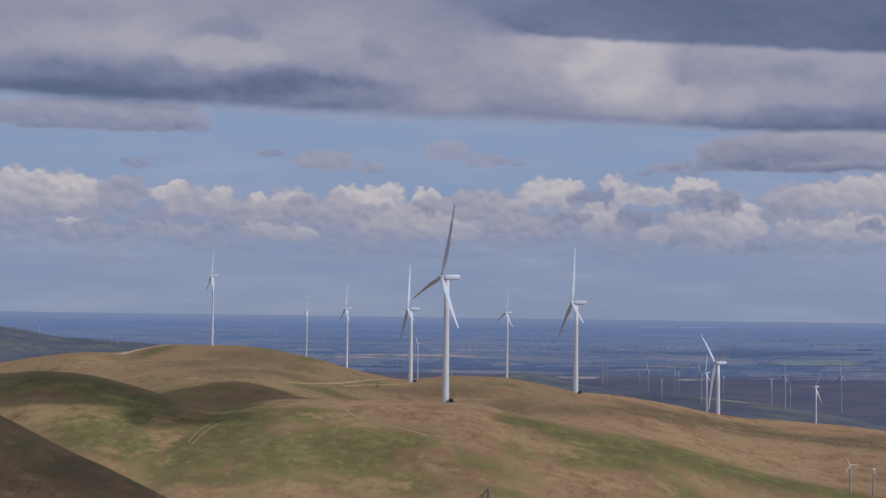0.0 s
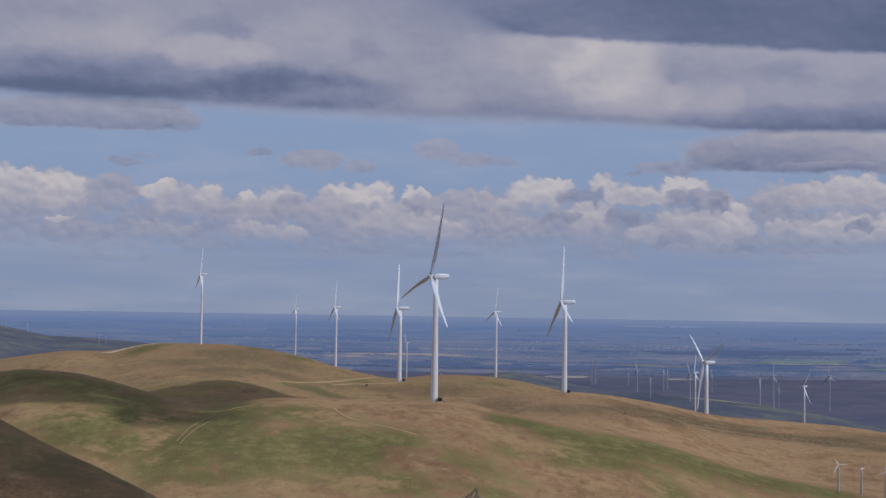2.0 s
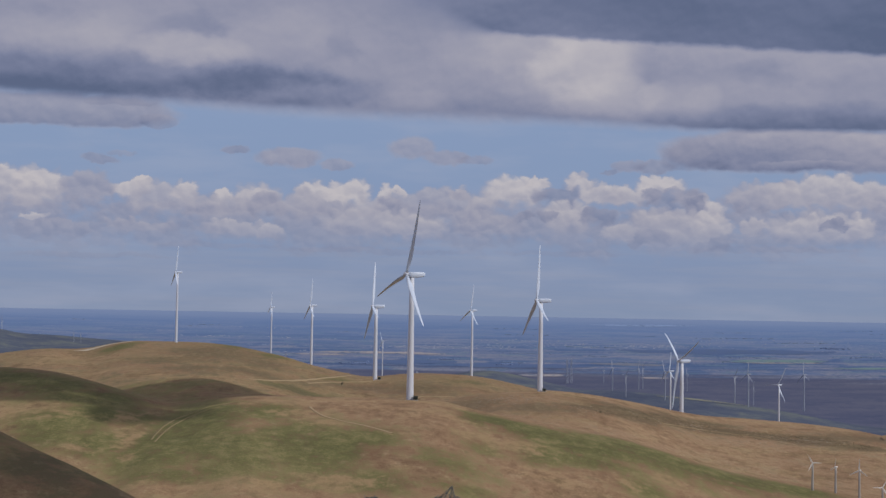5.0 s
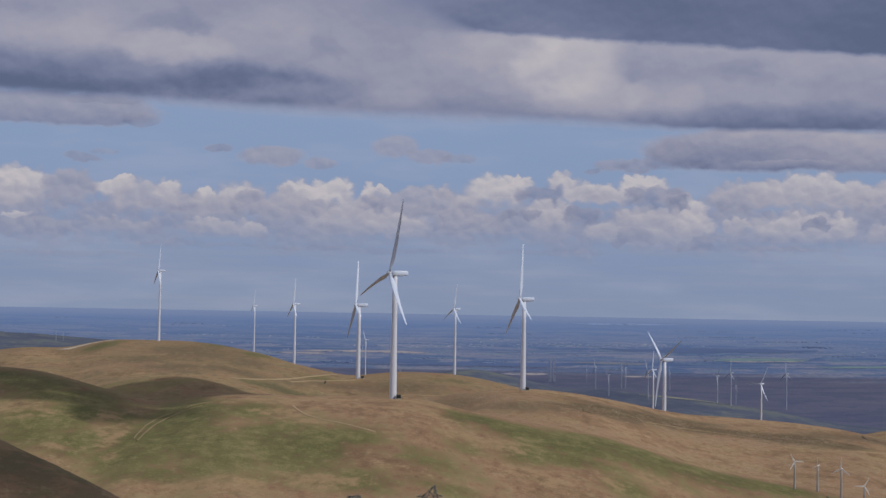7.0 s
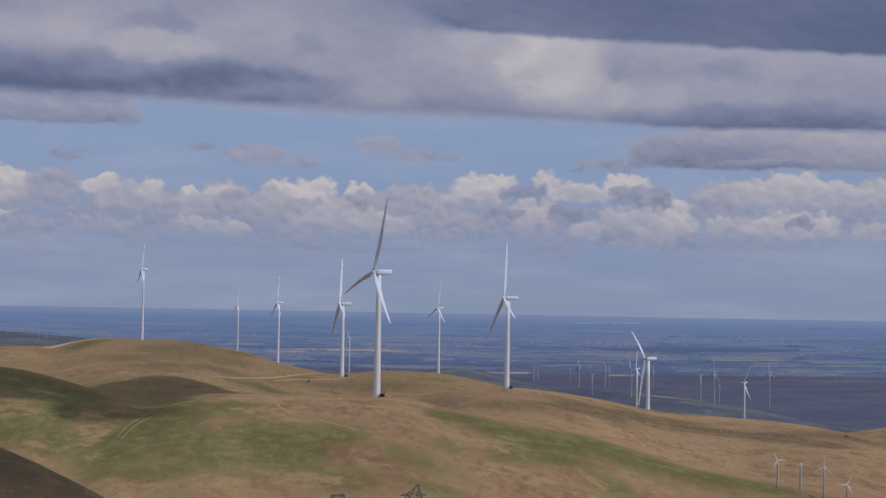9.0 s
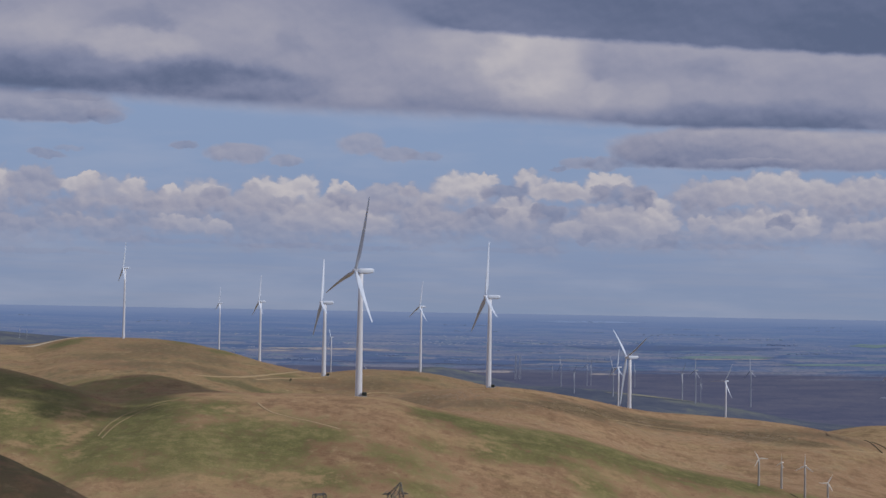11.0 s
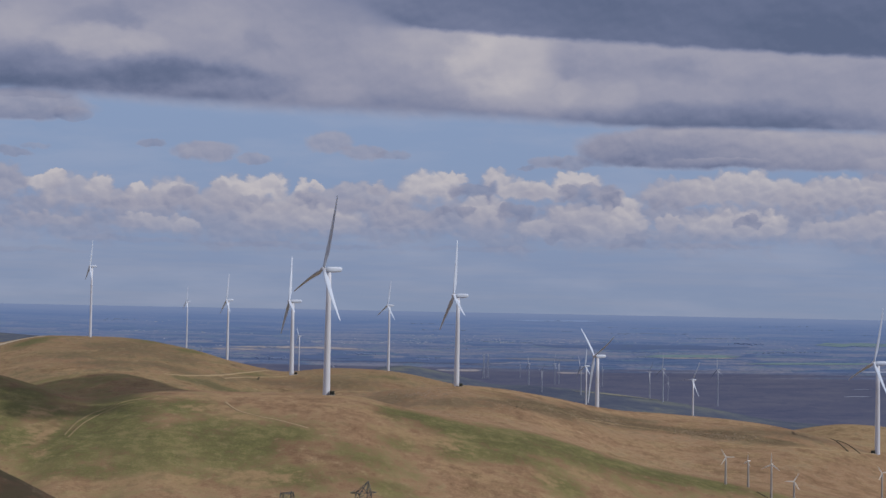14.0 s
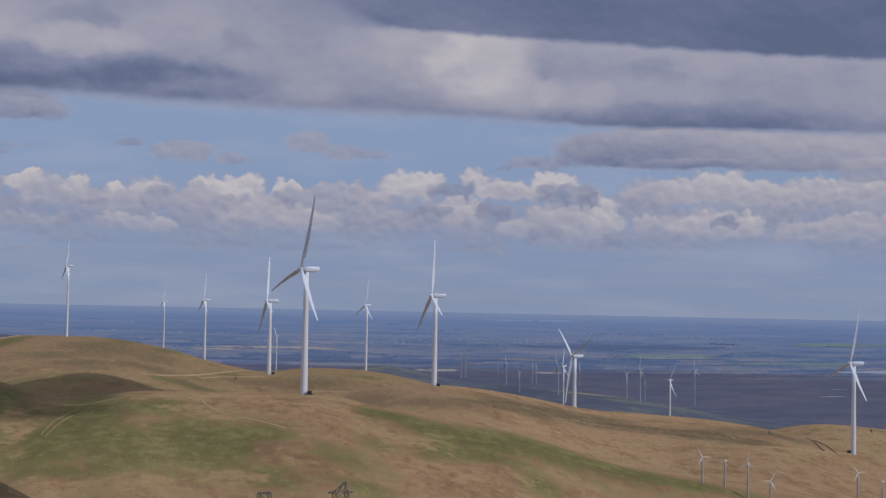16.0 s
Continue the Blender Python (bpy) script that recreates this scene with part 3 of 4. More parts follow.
BARE_EARTH_AND_CRESTS = [
    (-54, 995, 24, 26, 0.6), (-27, 975, 26, 24, 0.6), (-74, 982, 18, 20, 0.45), (-8, 968, 20, 26, 0.6), (10, 915, 22, 24, 0.55), (-39, 895, 16, 14, 0.4),
    (-126, 703, 26, 18, 0.62), (-103, 708, 26, 16, 0.62), (-81, 725, 24, 14, 0.62), (-56, 753, 22, 14, 0.65), (-182, 892, 10, 30, 0.6), (-176, 934, 9, 28, 0.55),
    (-172, 850, 9, 22, 0.6), (-243, 860, 22, 28, 0.5), (-216, 866, 16, 24, 0.4), (-420, 1700, 40, 60, 0.5), (-360, 1650, 40, 50, 0.5), (-300, 1640, 40, 40, 0.45),
]
BARE_EARTH_AND_CRESTS += [
    (-168, 835, 4, 32, 0.9), (-173, 870, 4, 32, 0.6), (-184, 784, 13, 13, 0.6), (25, 916, 20, 35, 0.7), (43, 846, 28, 29, 0.55), (-56, 747, 20, 12, 0.6),
    (-30, 983, 23, 38, 0.55), (-38, 803, 16, 18, 0.5), (-102, 998, 19, 28, 0.6), (134, 1273, 31, 60, 0.5), (206, 1286, 42, 60, 0.45), (-226, 884, 15, 18, 0.5),
    # from here on, the right ridge's sunlit straw crest is painted paler
    (95, 1468, 30, 22, 0.75), (135, 1488, 30, 22, 0.75), (172, 1508, 30, 22, 0.75), (215, 1535, 32, 22, 0.75), (262, 1560, 32, 22, 0.75), (305, 1570, 32, 22, 0.75),
]
BARE_EARTH_AND_CRESTS += [
    (345, 1530, 30, 22, 0.7),
]
# lit crests of the main hill and right ridge, painted paler
PALE_CRESTS = [
    (-60, 1035, 40, 22, 0.6), (-20, 1040, 30, 20, 0.6), (-125, 1005, 22, 18, 0.5), (55, 1455, 26, 16, 0.6),
]
HEATH_AND_SHADE = [
    (-260, 1686, 47, 122, 0.5), (-205, 1659, 26, 68, 0.45), (-199, 1532, 32, 36, 0.55), (-290, 1601, 33, 71, 0.4), (-246, 1497, 36, 38, 0.4), (-106, 1627, 33, 45, 0.4),
    # the three at y near 400 darken the near hill as cloud shade
    (-54, 1586, 38, 32, 0.35), (27, 1317, 41, 52, 0.35), (80, 1313, 27, 37, 0.35), (-96, 392, 10, 16, 0.5), (-106, 412, 6, 18, 0.5), (-86, 397, 7, 20, 0.5),
    (-165, 899, 16, 32, 0.4), (-179, 905, 16, 24, 0.4), (130, 1366, 23, 29, 0.8), (181, 1434, 20, 28, 0.8), (221, 1439, 20, 18, 0.8), (259, 1434, 20, 17, 0.8),
]
HEATH_AND_SHADE += [
    (298, 1412, 22, 17, 0.8), (330, 1381, 19, 17, 0.7), (130, 1366, 28, 38, 1.3), (181, 1434, 22, 33, 1.3), (221, 1439, 22, 23, 1.2), (259, 1434, 22, 21, 1.1),
    (298, 1412, 25, 22, 1.1), (330, 1381, 22, 20, 1), (-106, 709, 17, 14, 0.32), (-132, 735, 15, 16, 0.28),
]
BARE_AND_CREST_PATCHES = [
    (-411, 1656, 35, 74, 0.6), (-409, 1573, 17, 38, 0.6), (-269, 1433, 13, 16, 0.8), (-321, 1490, 31, 22, 0.6), (-365, 1595, 22, 32, 0.55), (-162, 1576, 16, 18, 0.5),
    (-165, 814, 4, 23, 0.75), (-167, 853, 4, 18, 0.6), (-160, 783, 4, 9, 0.7), (6, 918, 16, 24, 0.6), (19, 907, 12, 15, 0.55), (-26, 942, 16, 22, 0.5),
    # last three, and the next list's first two, lighten the main hill's lit crest
    (-47, 976, 17, 23, 0.5), (136, 1247, 26, 40, 0.4), (201, 1310, 27, 53, 0.4), (-106, 1003, 21, 15, 0.8), (-121, 1011, 10, 13, 0.7), (-91, 1026, 18, 13, 0.9),
]
BARE_AND_CREST_PATCHES += [
    (-64, 1034, 21, 13, 0.9), (-129, 969, 10, 10, 0.8), (52, 835, 20, 20, 0.6), (80, 869, 18, 20, 0.55), (-40, 754, 15, 13, 0.5), (-55, 738, 15, 10, 0.5),
    (116, 915, 16, 18, 0.5), (-95, 946, 20, 25, 0.6), (-78, 918, 13, 17, 0.5),
]
FRESH_GREEN = [
    (-373, 1770, 19, 85, 0.9), (-212, 1814, 19, 65, 0.8), (-255, 1881, 26, 89, 0.6), (-1, 1725, 41, 55, 0.6), (-151, 1469, 30, 34, 0.6),
    (-135, 1677, 23, 35, 0.5), (-134, 874, 9, 19, 0.8), (-184, 819, 14, 28, 0.5), (-173, 806, 5, 11, 0.9), (-137, 778, 16, 25, 0.5),
    (-65, 866, 18, 26, 0.8), (41, 990, 20, 38, 0.8), (65, 950, 20, 38, 0.7),
    (-131, 730, 20, 24, 0.6), (-179, 774, 14, 16, 0.5), (-113, 743, 15, 18, 0.5),
]
GREENS = GREEN_SLOPES + GREEN_HOLLOWS + FRESH_GREEN


def blobs(x, y, rows):
    v = np.zeros(np.shape(x))
    for cx, cy, rx, ry, w in rows:
        v = np.maximum(v, w * np.exp(-(((x - cx) / rx) ** 2 + ((y - cy) / ry) ** 2)))
    return v


def build_ground():
    turn = np.concatenate([np.arange(-180, -22, 4.0), np.arange(-22, 22, 0.045), np.arange(22, 180, 4.0)])
    reach = np.concatenate([[0.0, 2, 6, 15, 30, 60, 100, 150, 200, 250], np.arange(290, 800, 7.0), np.arange(800, 2000, 4.5), np.arange(2000, 2960, 12.0), np.arange(2960, RIM, 80.0), [RIM]])
    a, r = np.meshgrid(np.radians(turn), reach, indexing="ij")
    x, y = r * np.sin(a), r * np.cos(a)
    z = height(x, y)
    n, m = a.shape
    me = bpy.data.meshes.new("ground")
    co = np.stack([x, y, z], -1).reshape(-1, 3)
    i, j = np.meshgrid(np.arange(n), np.arange(m - 1), indexing="ij")
    i2 = (i + 1) % n
    quads = np.stack([i * m + j, i * m + j + 1, i2 * m + j + 1, i2 * m + j], -1).reshape(-1, 4)
    me.vertices.add(len(co))
    me.vertices.foreach_set("co", co.ravel())
    me.loops.add(quads.size)
    me.loops.foreach_set("vertex_index", quads.ravel().astype(np.int32))
    me.polygons.add(len(quads))
    me.polygons.foreach_set("loop_start", np.arange(0, quads.size, 4, dtype=np.int32))
    mid = co[quads].mean(1)
    tops = ridge_heights(mid[:, 0], mid[:, 1])
    who = tops.argmax(0)
    names = list(RIDGES)
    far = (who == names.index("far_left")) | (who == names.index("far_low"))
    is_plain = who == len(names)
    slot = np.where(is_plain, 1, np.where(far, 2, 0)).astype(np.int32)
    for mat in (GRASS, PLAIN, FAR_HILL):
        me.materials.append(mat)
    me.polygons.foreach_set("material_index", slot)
    me.polygons.foreach_set("use_smooth", np.ones(len(quads), bool))
    moist = {"main": 0.25, "hollow": 0.34, "left_spur": 0.34, "near": 0.5, "mound": 0.46, "left_hill": 0.24}
    level = np.array([moist.get(k, 0.0) for k in RIDGES] + [0.0, 0.2])
    hills = np.exp((ridge_heights(co[:, 0], co[:, 1]) - co[:, 2]) / 3.0)
    base = (level[:, None] * hills).sum(0) / hills.sum(0)
    warm = {"hollow": 0.08, "right_ridge": 0.14, "back_hill": 0.04, "left_hill": 0.04, "end_ridge": 0.0, "main": 0.22, "mound": 0.0, "left_spur": 0.02, "near": 0.1}
    level = np.array([warm.get(k, 0.0) for k in RIDGES] + [0.0, 0.0])
    rusty = (level[:, None] * hills).sum(0) / hills.sum(0)
    # near's share paints cloud shade on that hill; the rest is heath
    brown = {"near": 0.35, "left_hill": 0.32, "back_hill": 0.38, "hollow": 0.15, "right_ridge": 0.20, "end_ridge": 0.25}
    level = np.array([brown.get(k, 0.0) for k in RIDGES] + [0.0, 0.0])
    heath = (level[:, None] * hills).sum(0) / hills.sum(0)
    for key, value in (("rust", rusty), ("green", base + 0.76 * blobs(co[:, 0], co[:, 1], GREENS)), ("scrub", heath + blobs(co[:, 0], co[:, 1], SCRUBS + HEATH_AND_SHADE)), ("bare", blobs(co[:, 0], co[:, 1], BARE_EARTH_AND_CRESTS + BARE_AND_CREST_PATCHES + PALE_CRESTS))):
        at = me.attributes.new(key, "FLOAT", "POINT")
        at.data.foreach_set("value", value.astype(np.float32))
    me.update(calc_edges=True)
    ob = new("ground", me)
    tagged(ob, "rolling dry tan and green grass hills running out to a hazy plain", "ground", kind="structure")


build_ground()


# ---- parts and things ----
def mesh_of(name, bm, mat, smooth=True):
    me = bpy.data.meshes.new(name)
    bm.to_mesh(me)
    bm.free()
    me.materials.append(mat)
    if smooth:
        me.shade_smooth()
    return me


def part_mesh(name, me, parent, m=None, label=""):
    ob = new(name, me)
    ob.parent = parent
    ob.matrix_local = m or Matrix()
    return tagged(ob, label)


def loft(bm, rings, cap=True):
    """Skin over rings of points."""
    rows = [[bm.verts.new(p) for p in ring] for ring in rings]
    n = len(rows[0])
    for a, b in zip(rows, rows[1:]):
        for k in range(n):
            bm.faces.new((a[k], a[(k + 1) % n], b[(k + 1) % n], b[k]))
    if cap:
        bm.faces.new(rows[0][::-1])
        bm.faces.new(rows[-1])
    bmesh.ops.recalc_face_normals(bm, faces=bm.faces)


def ring(radius, z, n=24, sx=1.0, cx=0.0, cy=0.0):
    return [(cx + radius * sx * math.cos(2 * math.pi * k / n), cy + radius * math.sin(2 * math.pi * k / n), z) for k in range(n)]


def tower_mesh(h, base, top, mat):
    bm = bmesh.new()
    rings = [ring(base * 1.04, -3.0, 32)] + [ring(base + (top - base) * t, h * t, 32) for t in (0.0, 0.25, 0.5, 0.75, 1.0)]
    loft(bm, rings)
    return mesh_of("tower", bm, mat)


def blade_mesh(length, mat, broad=1.0):
    """A tapered, twisted blade along +z, its chord across the rotor plane (x) and its thickness along the axis (y)."""
    bm = bmesh.new()
    rings = []
    for s in (0.0, 0.03, 0.07, 0.12, 0.18, 0.24, 0.34, 0.46, 0.58, 0.70, 0.82, 0.91, 0.97, 1.0):
        chord = np.interp(s, [0, 0.05, 0.20, 0.5, 0.8, 0.97, 1.0], [0.042, 0.042, 0.070, 0.046, 0.028, 0.017, 0.004]) * length * broad
        thick = np.interp(s, [0, 0.05, 0.20, 0.5, 1.0], [0.042, 0.040, 0.022, 0.010, 0.002]) * length
        twist = radians(np.interp(s, [0, 0.2, 0.5, 1.0], [22, 16, 8, 3]))
        bend = -0.075 * length * s * s
        pts = []
        for k in range(14):
            t = 2 * math.pi * k / 14
            cx, cy = 0.5 * chord * math.cos(t) - 0.12 * chord * min(1, s * 6), 0.5 * thick * math.sin(t)
            if s > 0.06:
                cy *= 0.6 + 0.4 * math.cos(t)
            pts.append((cx * math.cos(twist) - cy * math.sin(twist), bend + cx * math.sin(twist) + cy * math.cos(twist), length * s))
        rings.append(pts)
    loft(bm, rings)
    return mesh_of("blade", bm, mat)


def nacelle_mesh(s, mat):
    """A rounded housing along y: its nose towards -y at the rotor, its tail behind the tower."""
    bm = bmesh.new()
    rings = []
    for yy, w, lo, hi in ((-2.6, 1.15, -1.2, 1.2), (-2.3, 1.5, -1.55, 1.55), (-0.5, 1.75, -1.75, 1.8), (4.0, 1.75, -1.7, 1.9), (7.2, 1.6, -1.2, 1.85), (8.3, 1.45, -0.8, 1.7), (8.6, 1.2, -0.55, 1.45)):
        pts = []
        for k in range(16):
            t = 2 * math.pi * k / 16
            c, q = math.cos(t), math.sin(t)
            px, pz = math.copysign(abs(c) ** 0.45, c), math.copysign(abs(q) ** 0.45, q)
            pts.append((px * w * s, yy * s, (pz * (hi if q > 0 else -lo)) * s))
        rings.append(pts)
    loft(bm, rings)
    return mesh_of("nacelle", bm, mat)


def hub_mesh(s, mat):
    bm = bmesh.new()
    rings = [[(x, yy * s, z) for x, z, _ in ring(rad * s, 0)] for yy, rad in ((0.9, 1.25), (0.4, 1.5), (-0.8, 1.5), (-1.6, 1.2), (-2.1, 0.75), (-2.4, 0.2))]
    loft(bm, rings)
    return mesh_of("hub", bm, mat)


def turbine(x, y, hub_z, radius, phase, yaw, mats=None, label="", old=False):
    """A three-bladed turbine: x, y of its tower, the height of its hub, the rotor's radius, the angle of its first blade and the way it faces."""
    paint, skin = mats or (WHITE, BLADE)
    g = float(height(x, y))
    h = hub_z - g
    s = radius / 47.0
    thing = new("wind_turbine")
    thing.matrix_world = pose(x, y, g)
    part_mesh("tower", tower_mesh(h - 1.6 * s, 2.3 * s if not old else 0.75, 1.42 * s if not old else 0.5, paint), thing)
    head = pose(0, 0, h, 0, 0, yaw)
    part_mesh("nacelle", nacelle_mesh(s * (1.5 if old else 1), skin), thing, head)
    hub = part_mesh("hub", hub_mesh(s, paint), thing, head @ pose(0, 0, 0, -5, 0, 0) @ pose(0, -3.6 * s, 0))
    me = blade_mesh(radius, skin, 2.1 if old else 1.0)
    for k in range(3):
        part_mesh("blade", me, hub, pose(0, -0.3 * s, 0, 0, phase + 120 * k, 0) @ pose(0, 0, 0.9 * s, 0, 0, -12 if old else FEATHER))
    return tagged(thing, label or "white three-bladed wind turbine on a tapered steel tower on grass", "wind turbine", "wind turbines")


FEATHER = -88.0   # the blades are turned nearly edge-on to the wind
FACING = -72.0    # the wind comes from the left
BIG = [  # x, y, hub height, radius, phase, heading
    (-35.9, 1059, 165.6, 47.5, 17, -65), (-95.7, 1734, 148.0, 48, -12, -78), (65.0, 1463, 154.4, 49, -5, -78), (-329.8, 1873, 183.7, 29, 3, -72),
    (-330.1, 2787, 148.8, 26, 6, -72), (-205.5, 2188, 150.1, 34, 2, -72), (6.2, 2035, 146.7, 31, 9, -66), (219.3, 1690, 97.5, 48, -51, -73), (430.1, 1427, 102.4, 48, 14, -80),
    (211.6, 1720, 86.5, 19.4, 4, -72), (323.7, 1720, 74.0, 20, 30, -54), (-137.3, 2700, 96.5, 17, -32, -60)]
for x, y, hz, rad, ph, face in BIG:
    turbine(x, y, hz, rad, ph, face)

SMALL = [  # x, y, hub height, radius, phase: machines on the low ground behind, placed and sized to fit the view
    (268, 2238, 69.6, 18, -30), (383, 2256, 67.3, 20, 5), (372, 2301, 61.5, 17, 40),
    (453, 2621, 35.1, 13, 15), (518, 2549, 58.4, 22, -5), (244, 2948, 47.4, 10, 20),
    (210, 2383, 67.8, 14, -20), (216, 2246, 62.3, 13, 45), (295, 2841, 54.7, 15, 10), (304, 2860, 54.3, 14, 35), (375, 2822, 47.1, 13, -10),
    (-58.4, 1959.1, 72.8, 6.5, 50), (-629, 2640, 100.5, 7, 10), (-620, 2650, 99.6, 7, 40), (-813, 2750, 128.0, 9, 0), (-776, 2750, 118.0, 11, 30)]
for x, y, hz, rad, ph in SMALL:
    turbine(x, y, hz, rad, ph, FACING, (HAZED_WHITE, HAZED_WHITE), "wind turbine in hazed blue-grey far off on dark low ground")
OLD = [  # the row of small old machines below the right-hand ridge
    (210.6, 1009.3, 54.6, 5.3, -30), (225.8, 1015.1, 51.9, 5.3, 5), (228.2, 964.1, 54.6, 6.3, 2), (236.9, 945.4, 46.7, 5.3, 30), (314.9, 1034.1, 44.2, 5.3, -35), (372.3, 1163.9, 26.0, 5.3, 60)]
for (x, y, hz, rad, ph), face in zip(OLD, (-12, -75, -35, -12, -10, -80)):
    turbine(x, y, hz, rad, ph, face, (OLD_GREY, OLD_BLADE), "small old wind turbine with a grey tower on a dry slope", old=True)


# ---- clouds above the view, whose shadows lie on the land ----
def cloud(puffs, high=600.0):
    """A flat-bottomed cloud of heaped puffs (x, y, half length, half depth), unseen, each set sunward of ground that is
    to lie in shade.
    """
    bm = bmesh.new()
    for x, y, rx, ry in puffs:
        z = float(height(x, y))
        c = Vector((x, y, z)) + SUN_DIR * ((high - z) / SUN_DIR.z)
        made = bmesh.ops.create_icosphere(bm, subdivisions=4, radius=1.0)["verts"]
        for v in made:
            k = 1.0 + 0.22 * noise.fractal(v.co * 2.2 + c * 0.01, 1.0, 2.0, 4)
            up = 0.45 if v.co.z > 0 else 0.12
            v.co = c + Vector((v.co.x * rx * k, v.co.y * ry * k, v.co.z * min(rx, ry) * up * k))
    ob = new("cloud", mesh_of("cloud", bm, CLOUD))
    tagged(ob, "white flat-bottomed heap cloud out of view, set to shade the hills", "cloud", "clouds", "structure")


cloud([(-270, 1015, 95, 95), (-218, 1055, 64, 84), (-172, 1140, 30, 42), (-150, 1105, 26, 36), (-165, 1055, 24, 30), (-130, 1090, 16, 26), (-192, 945, 24, 40), (-186, 905, 20, 42), (-166, 930, 22, 26), (-152, 1046, 20, 24), (-178, 1045, 28, 32), (-168, 1014, 18, 18), (-138, 1056, 14, 20), (-165, 985, 17, 20), (-245, 918, 44, 20), (-345, 1040, 90, 110)])
cloud([(-100, 390, 70, 85), (-150, 430, 80, 90), (-200, 480, 90, 90)])


# ---- tracks ----
def track(points, wide, mat=None, name="track", label="pale dusty vehicle track across the grass"):
    """A ribbon of bare earth laid over the ground."""
    pts = [Vector((*p, 0)) for p in points]
    line = []
    for k in range(len(pts) - 1):
        p0, p1, p2, p3 = pts[max(0, k - 1)], pts[k], pts[k + 1], pts[min(len(pts) - 1, k + 2)]
        n = max(2, int((p2 - p1).length / 4))
        for i in range(n):
            t = i / n
            line.append(0.5 * (2 * p1 + (p2 - p0) * t + (2 * p0 - 5 * p1 + 4 * p2 - p3) * t * t + (3 * p1 - p0 - 3 * p2 + p3) * t ** 3))
    line.append(pts[-1])
    bm = bmesh.new()
    rows = []
    for k, p in enumerate(line):
        d = (line[min(k + 1, len(line) - 1)] - line[max(k - 1, 0)]).normalized()
        side = Vector((d.y, -d.x, 0))
        w = wide * (1 + 0.35 * noise.noise(p * 0.05) + 0.5 * noise.noise(p * 0.23)) / 2
        row = []
        for f, up in ((-1.25, -0.5), (-1, 0.22), (0, 0.3), (1, 0.22), (1.25, -0.5)):
            q = p + side * w * f
            row.append(bm.verts.new((q.x, q.y, float(height(q.x, q.y)) + up)))
        rows.append(row)
    for a, b in zip(rows, rows[1:]):
        for k in range(4):
            bm.faces.new((a[k], a[k + 1], b[k + 1], b[k]))
    tagged(new(name, mesh_of(name, bm, mat or DUST)), label, "track", kind="structure")


track([(-93, 984), (-88.5, 966), (-80.4, 941.6), (-69.6, 926.4), (-56.1, 912.3), (-39.4, 889.1)], 1.9)
track([(-132.2, 991.2), (-142.8, 971.6), (-151.5, 954.0), (-158.1, 926.6), (-160.9, 890.6), (-160.6, 865.2), (-158.2, 833.1)], 0.8, WORN)
track([(-142.0, 955.5), (-149.9, 938.1), (-154.4, 911.0), (-156.8, 881.2), (-156.7, 856.8), (-154.7, 823.6)], 0.8, WORN)
track([(-192, 1455.4), (-174.7, 1498.8), (-160.9, 1562.7), (-147.1, 1646.4), (-131.4, 1735), (-123.3, 1790)], 3.5)
track([(-30, 1066), (-28, 1200), (-47.4, 1500), (-21.9, 1548.8), (4.6, 1540), (34.4, 1475.6), (62, 1456)], 2.2)
track([(-150.6, 1566.8), (-134.8, 1634.5), (-105.4, 1699.7), (-92, 1726)], 2.4)
# broad pale band along the left hill's edge
track([(-418.3, 1782.6), (-411, 1817.1), (-400.6, 1854.2), (-381.6, 1869.4)], 13, PALE)
track([(164.5, 1382.2), (193.1, 1418.9), (223.6, 1428.6), (255.8, 1418.1)], 1.3)
track([(255.8, 1418.1), (284.7, 1370.7), (320.6, 1345.3), (366.9, 1367.6), (426, 1422)], 1.6)


# ---- things beside the towers ----
def transformer(x, y):
    """A pad-mounted transformer box: plinth, cabinet, lid and cooling fins."""
    z = float(height(x, y))
    thing = new("transformer_box")
    thing.matrix_world = pose(x, y, z)

    def box(name, w, d, h, at, mat, parent=thing):
        bm = bmesh.new()
        bmesh.ops.create_cube(bm, size=1.0, matrix=Matrix.Diagonal((w, d, h, 1)))
        bmesh.ops.bevel(bm, geom=bm.edges[:], offset=0.04, segments=1, affect="EDGES")
        return part_mesh(name, mesh_of(name, bm, mat, False), parent, pose(*at))
    box("plinth", 3.6, 3.0, 1.0, (0, 0, 0), CONCRETE)
    box("cabinet", 3.0, 2.3, 2.3, (0, 0, 1.6), GREY)
    box("lid", 3.2, 2.5, 0.15, (0, 0, 2.8), GREY)
    for k in range(5):
        box("cooling_fin", 0.12, 0.5, 1.6, (-1.0 + 0.5 * k, -1.3, 1.5), GREY)
    tagged(thing, "dark green transformer box on a concrete pad beside a turbine", "transformer", "transformer boxes")


for x, y in ((-32.2, 1056), (-91, 1731), (68.5, 1459), (425.5, 1424)):
    transformer(x, y)


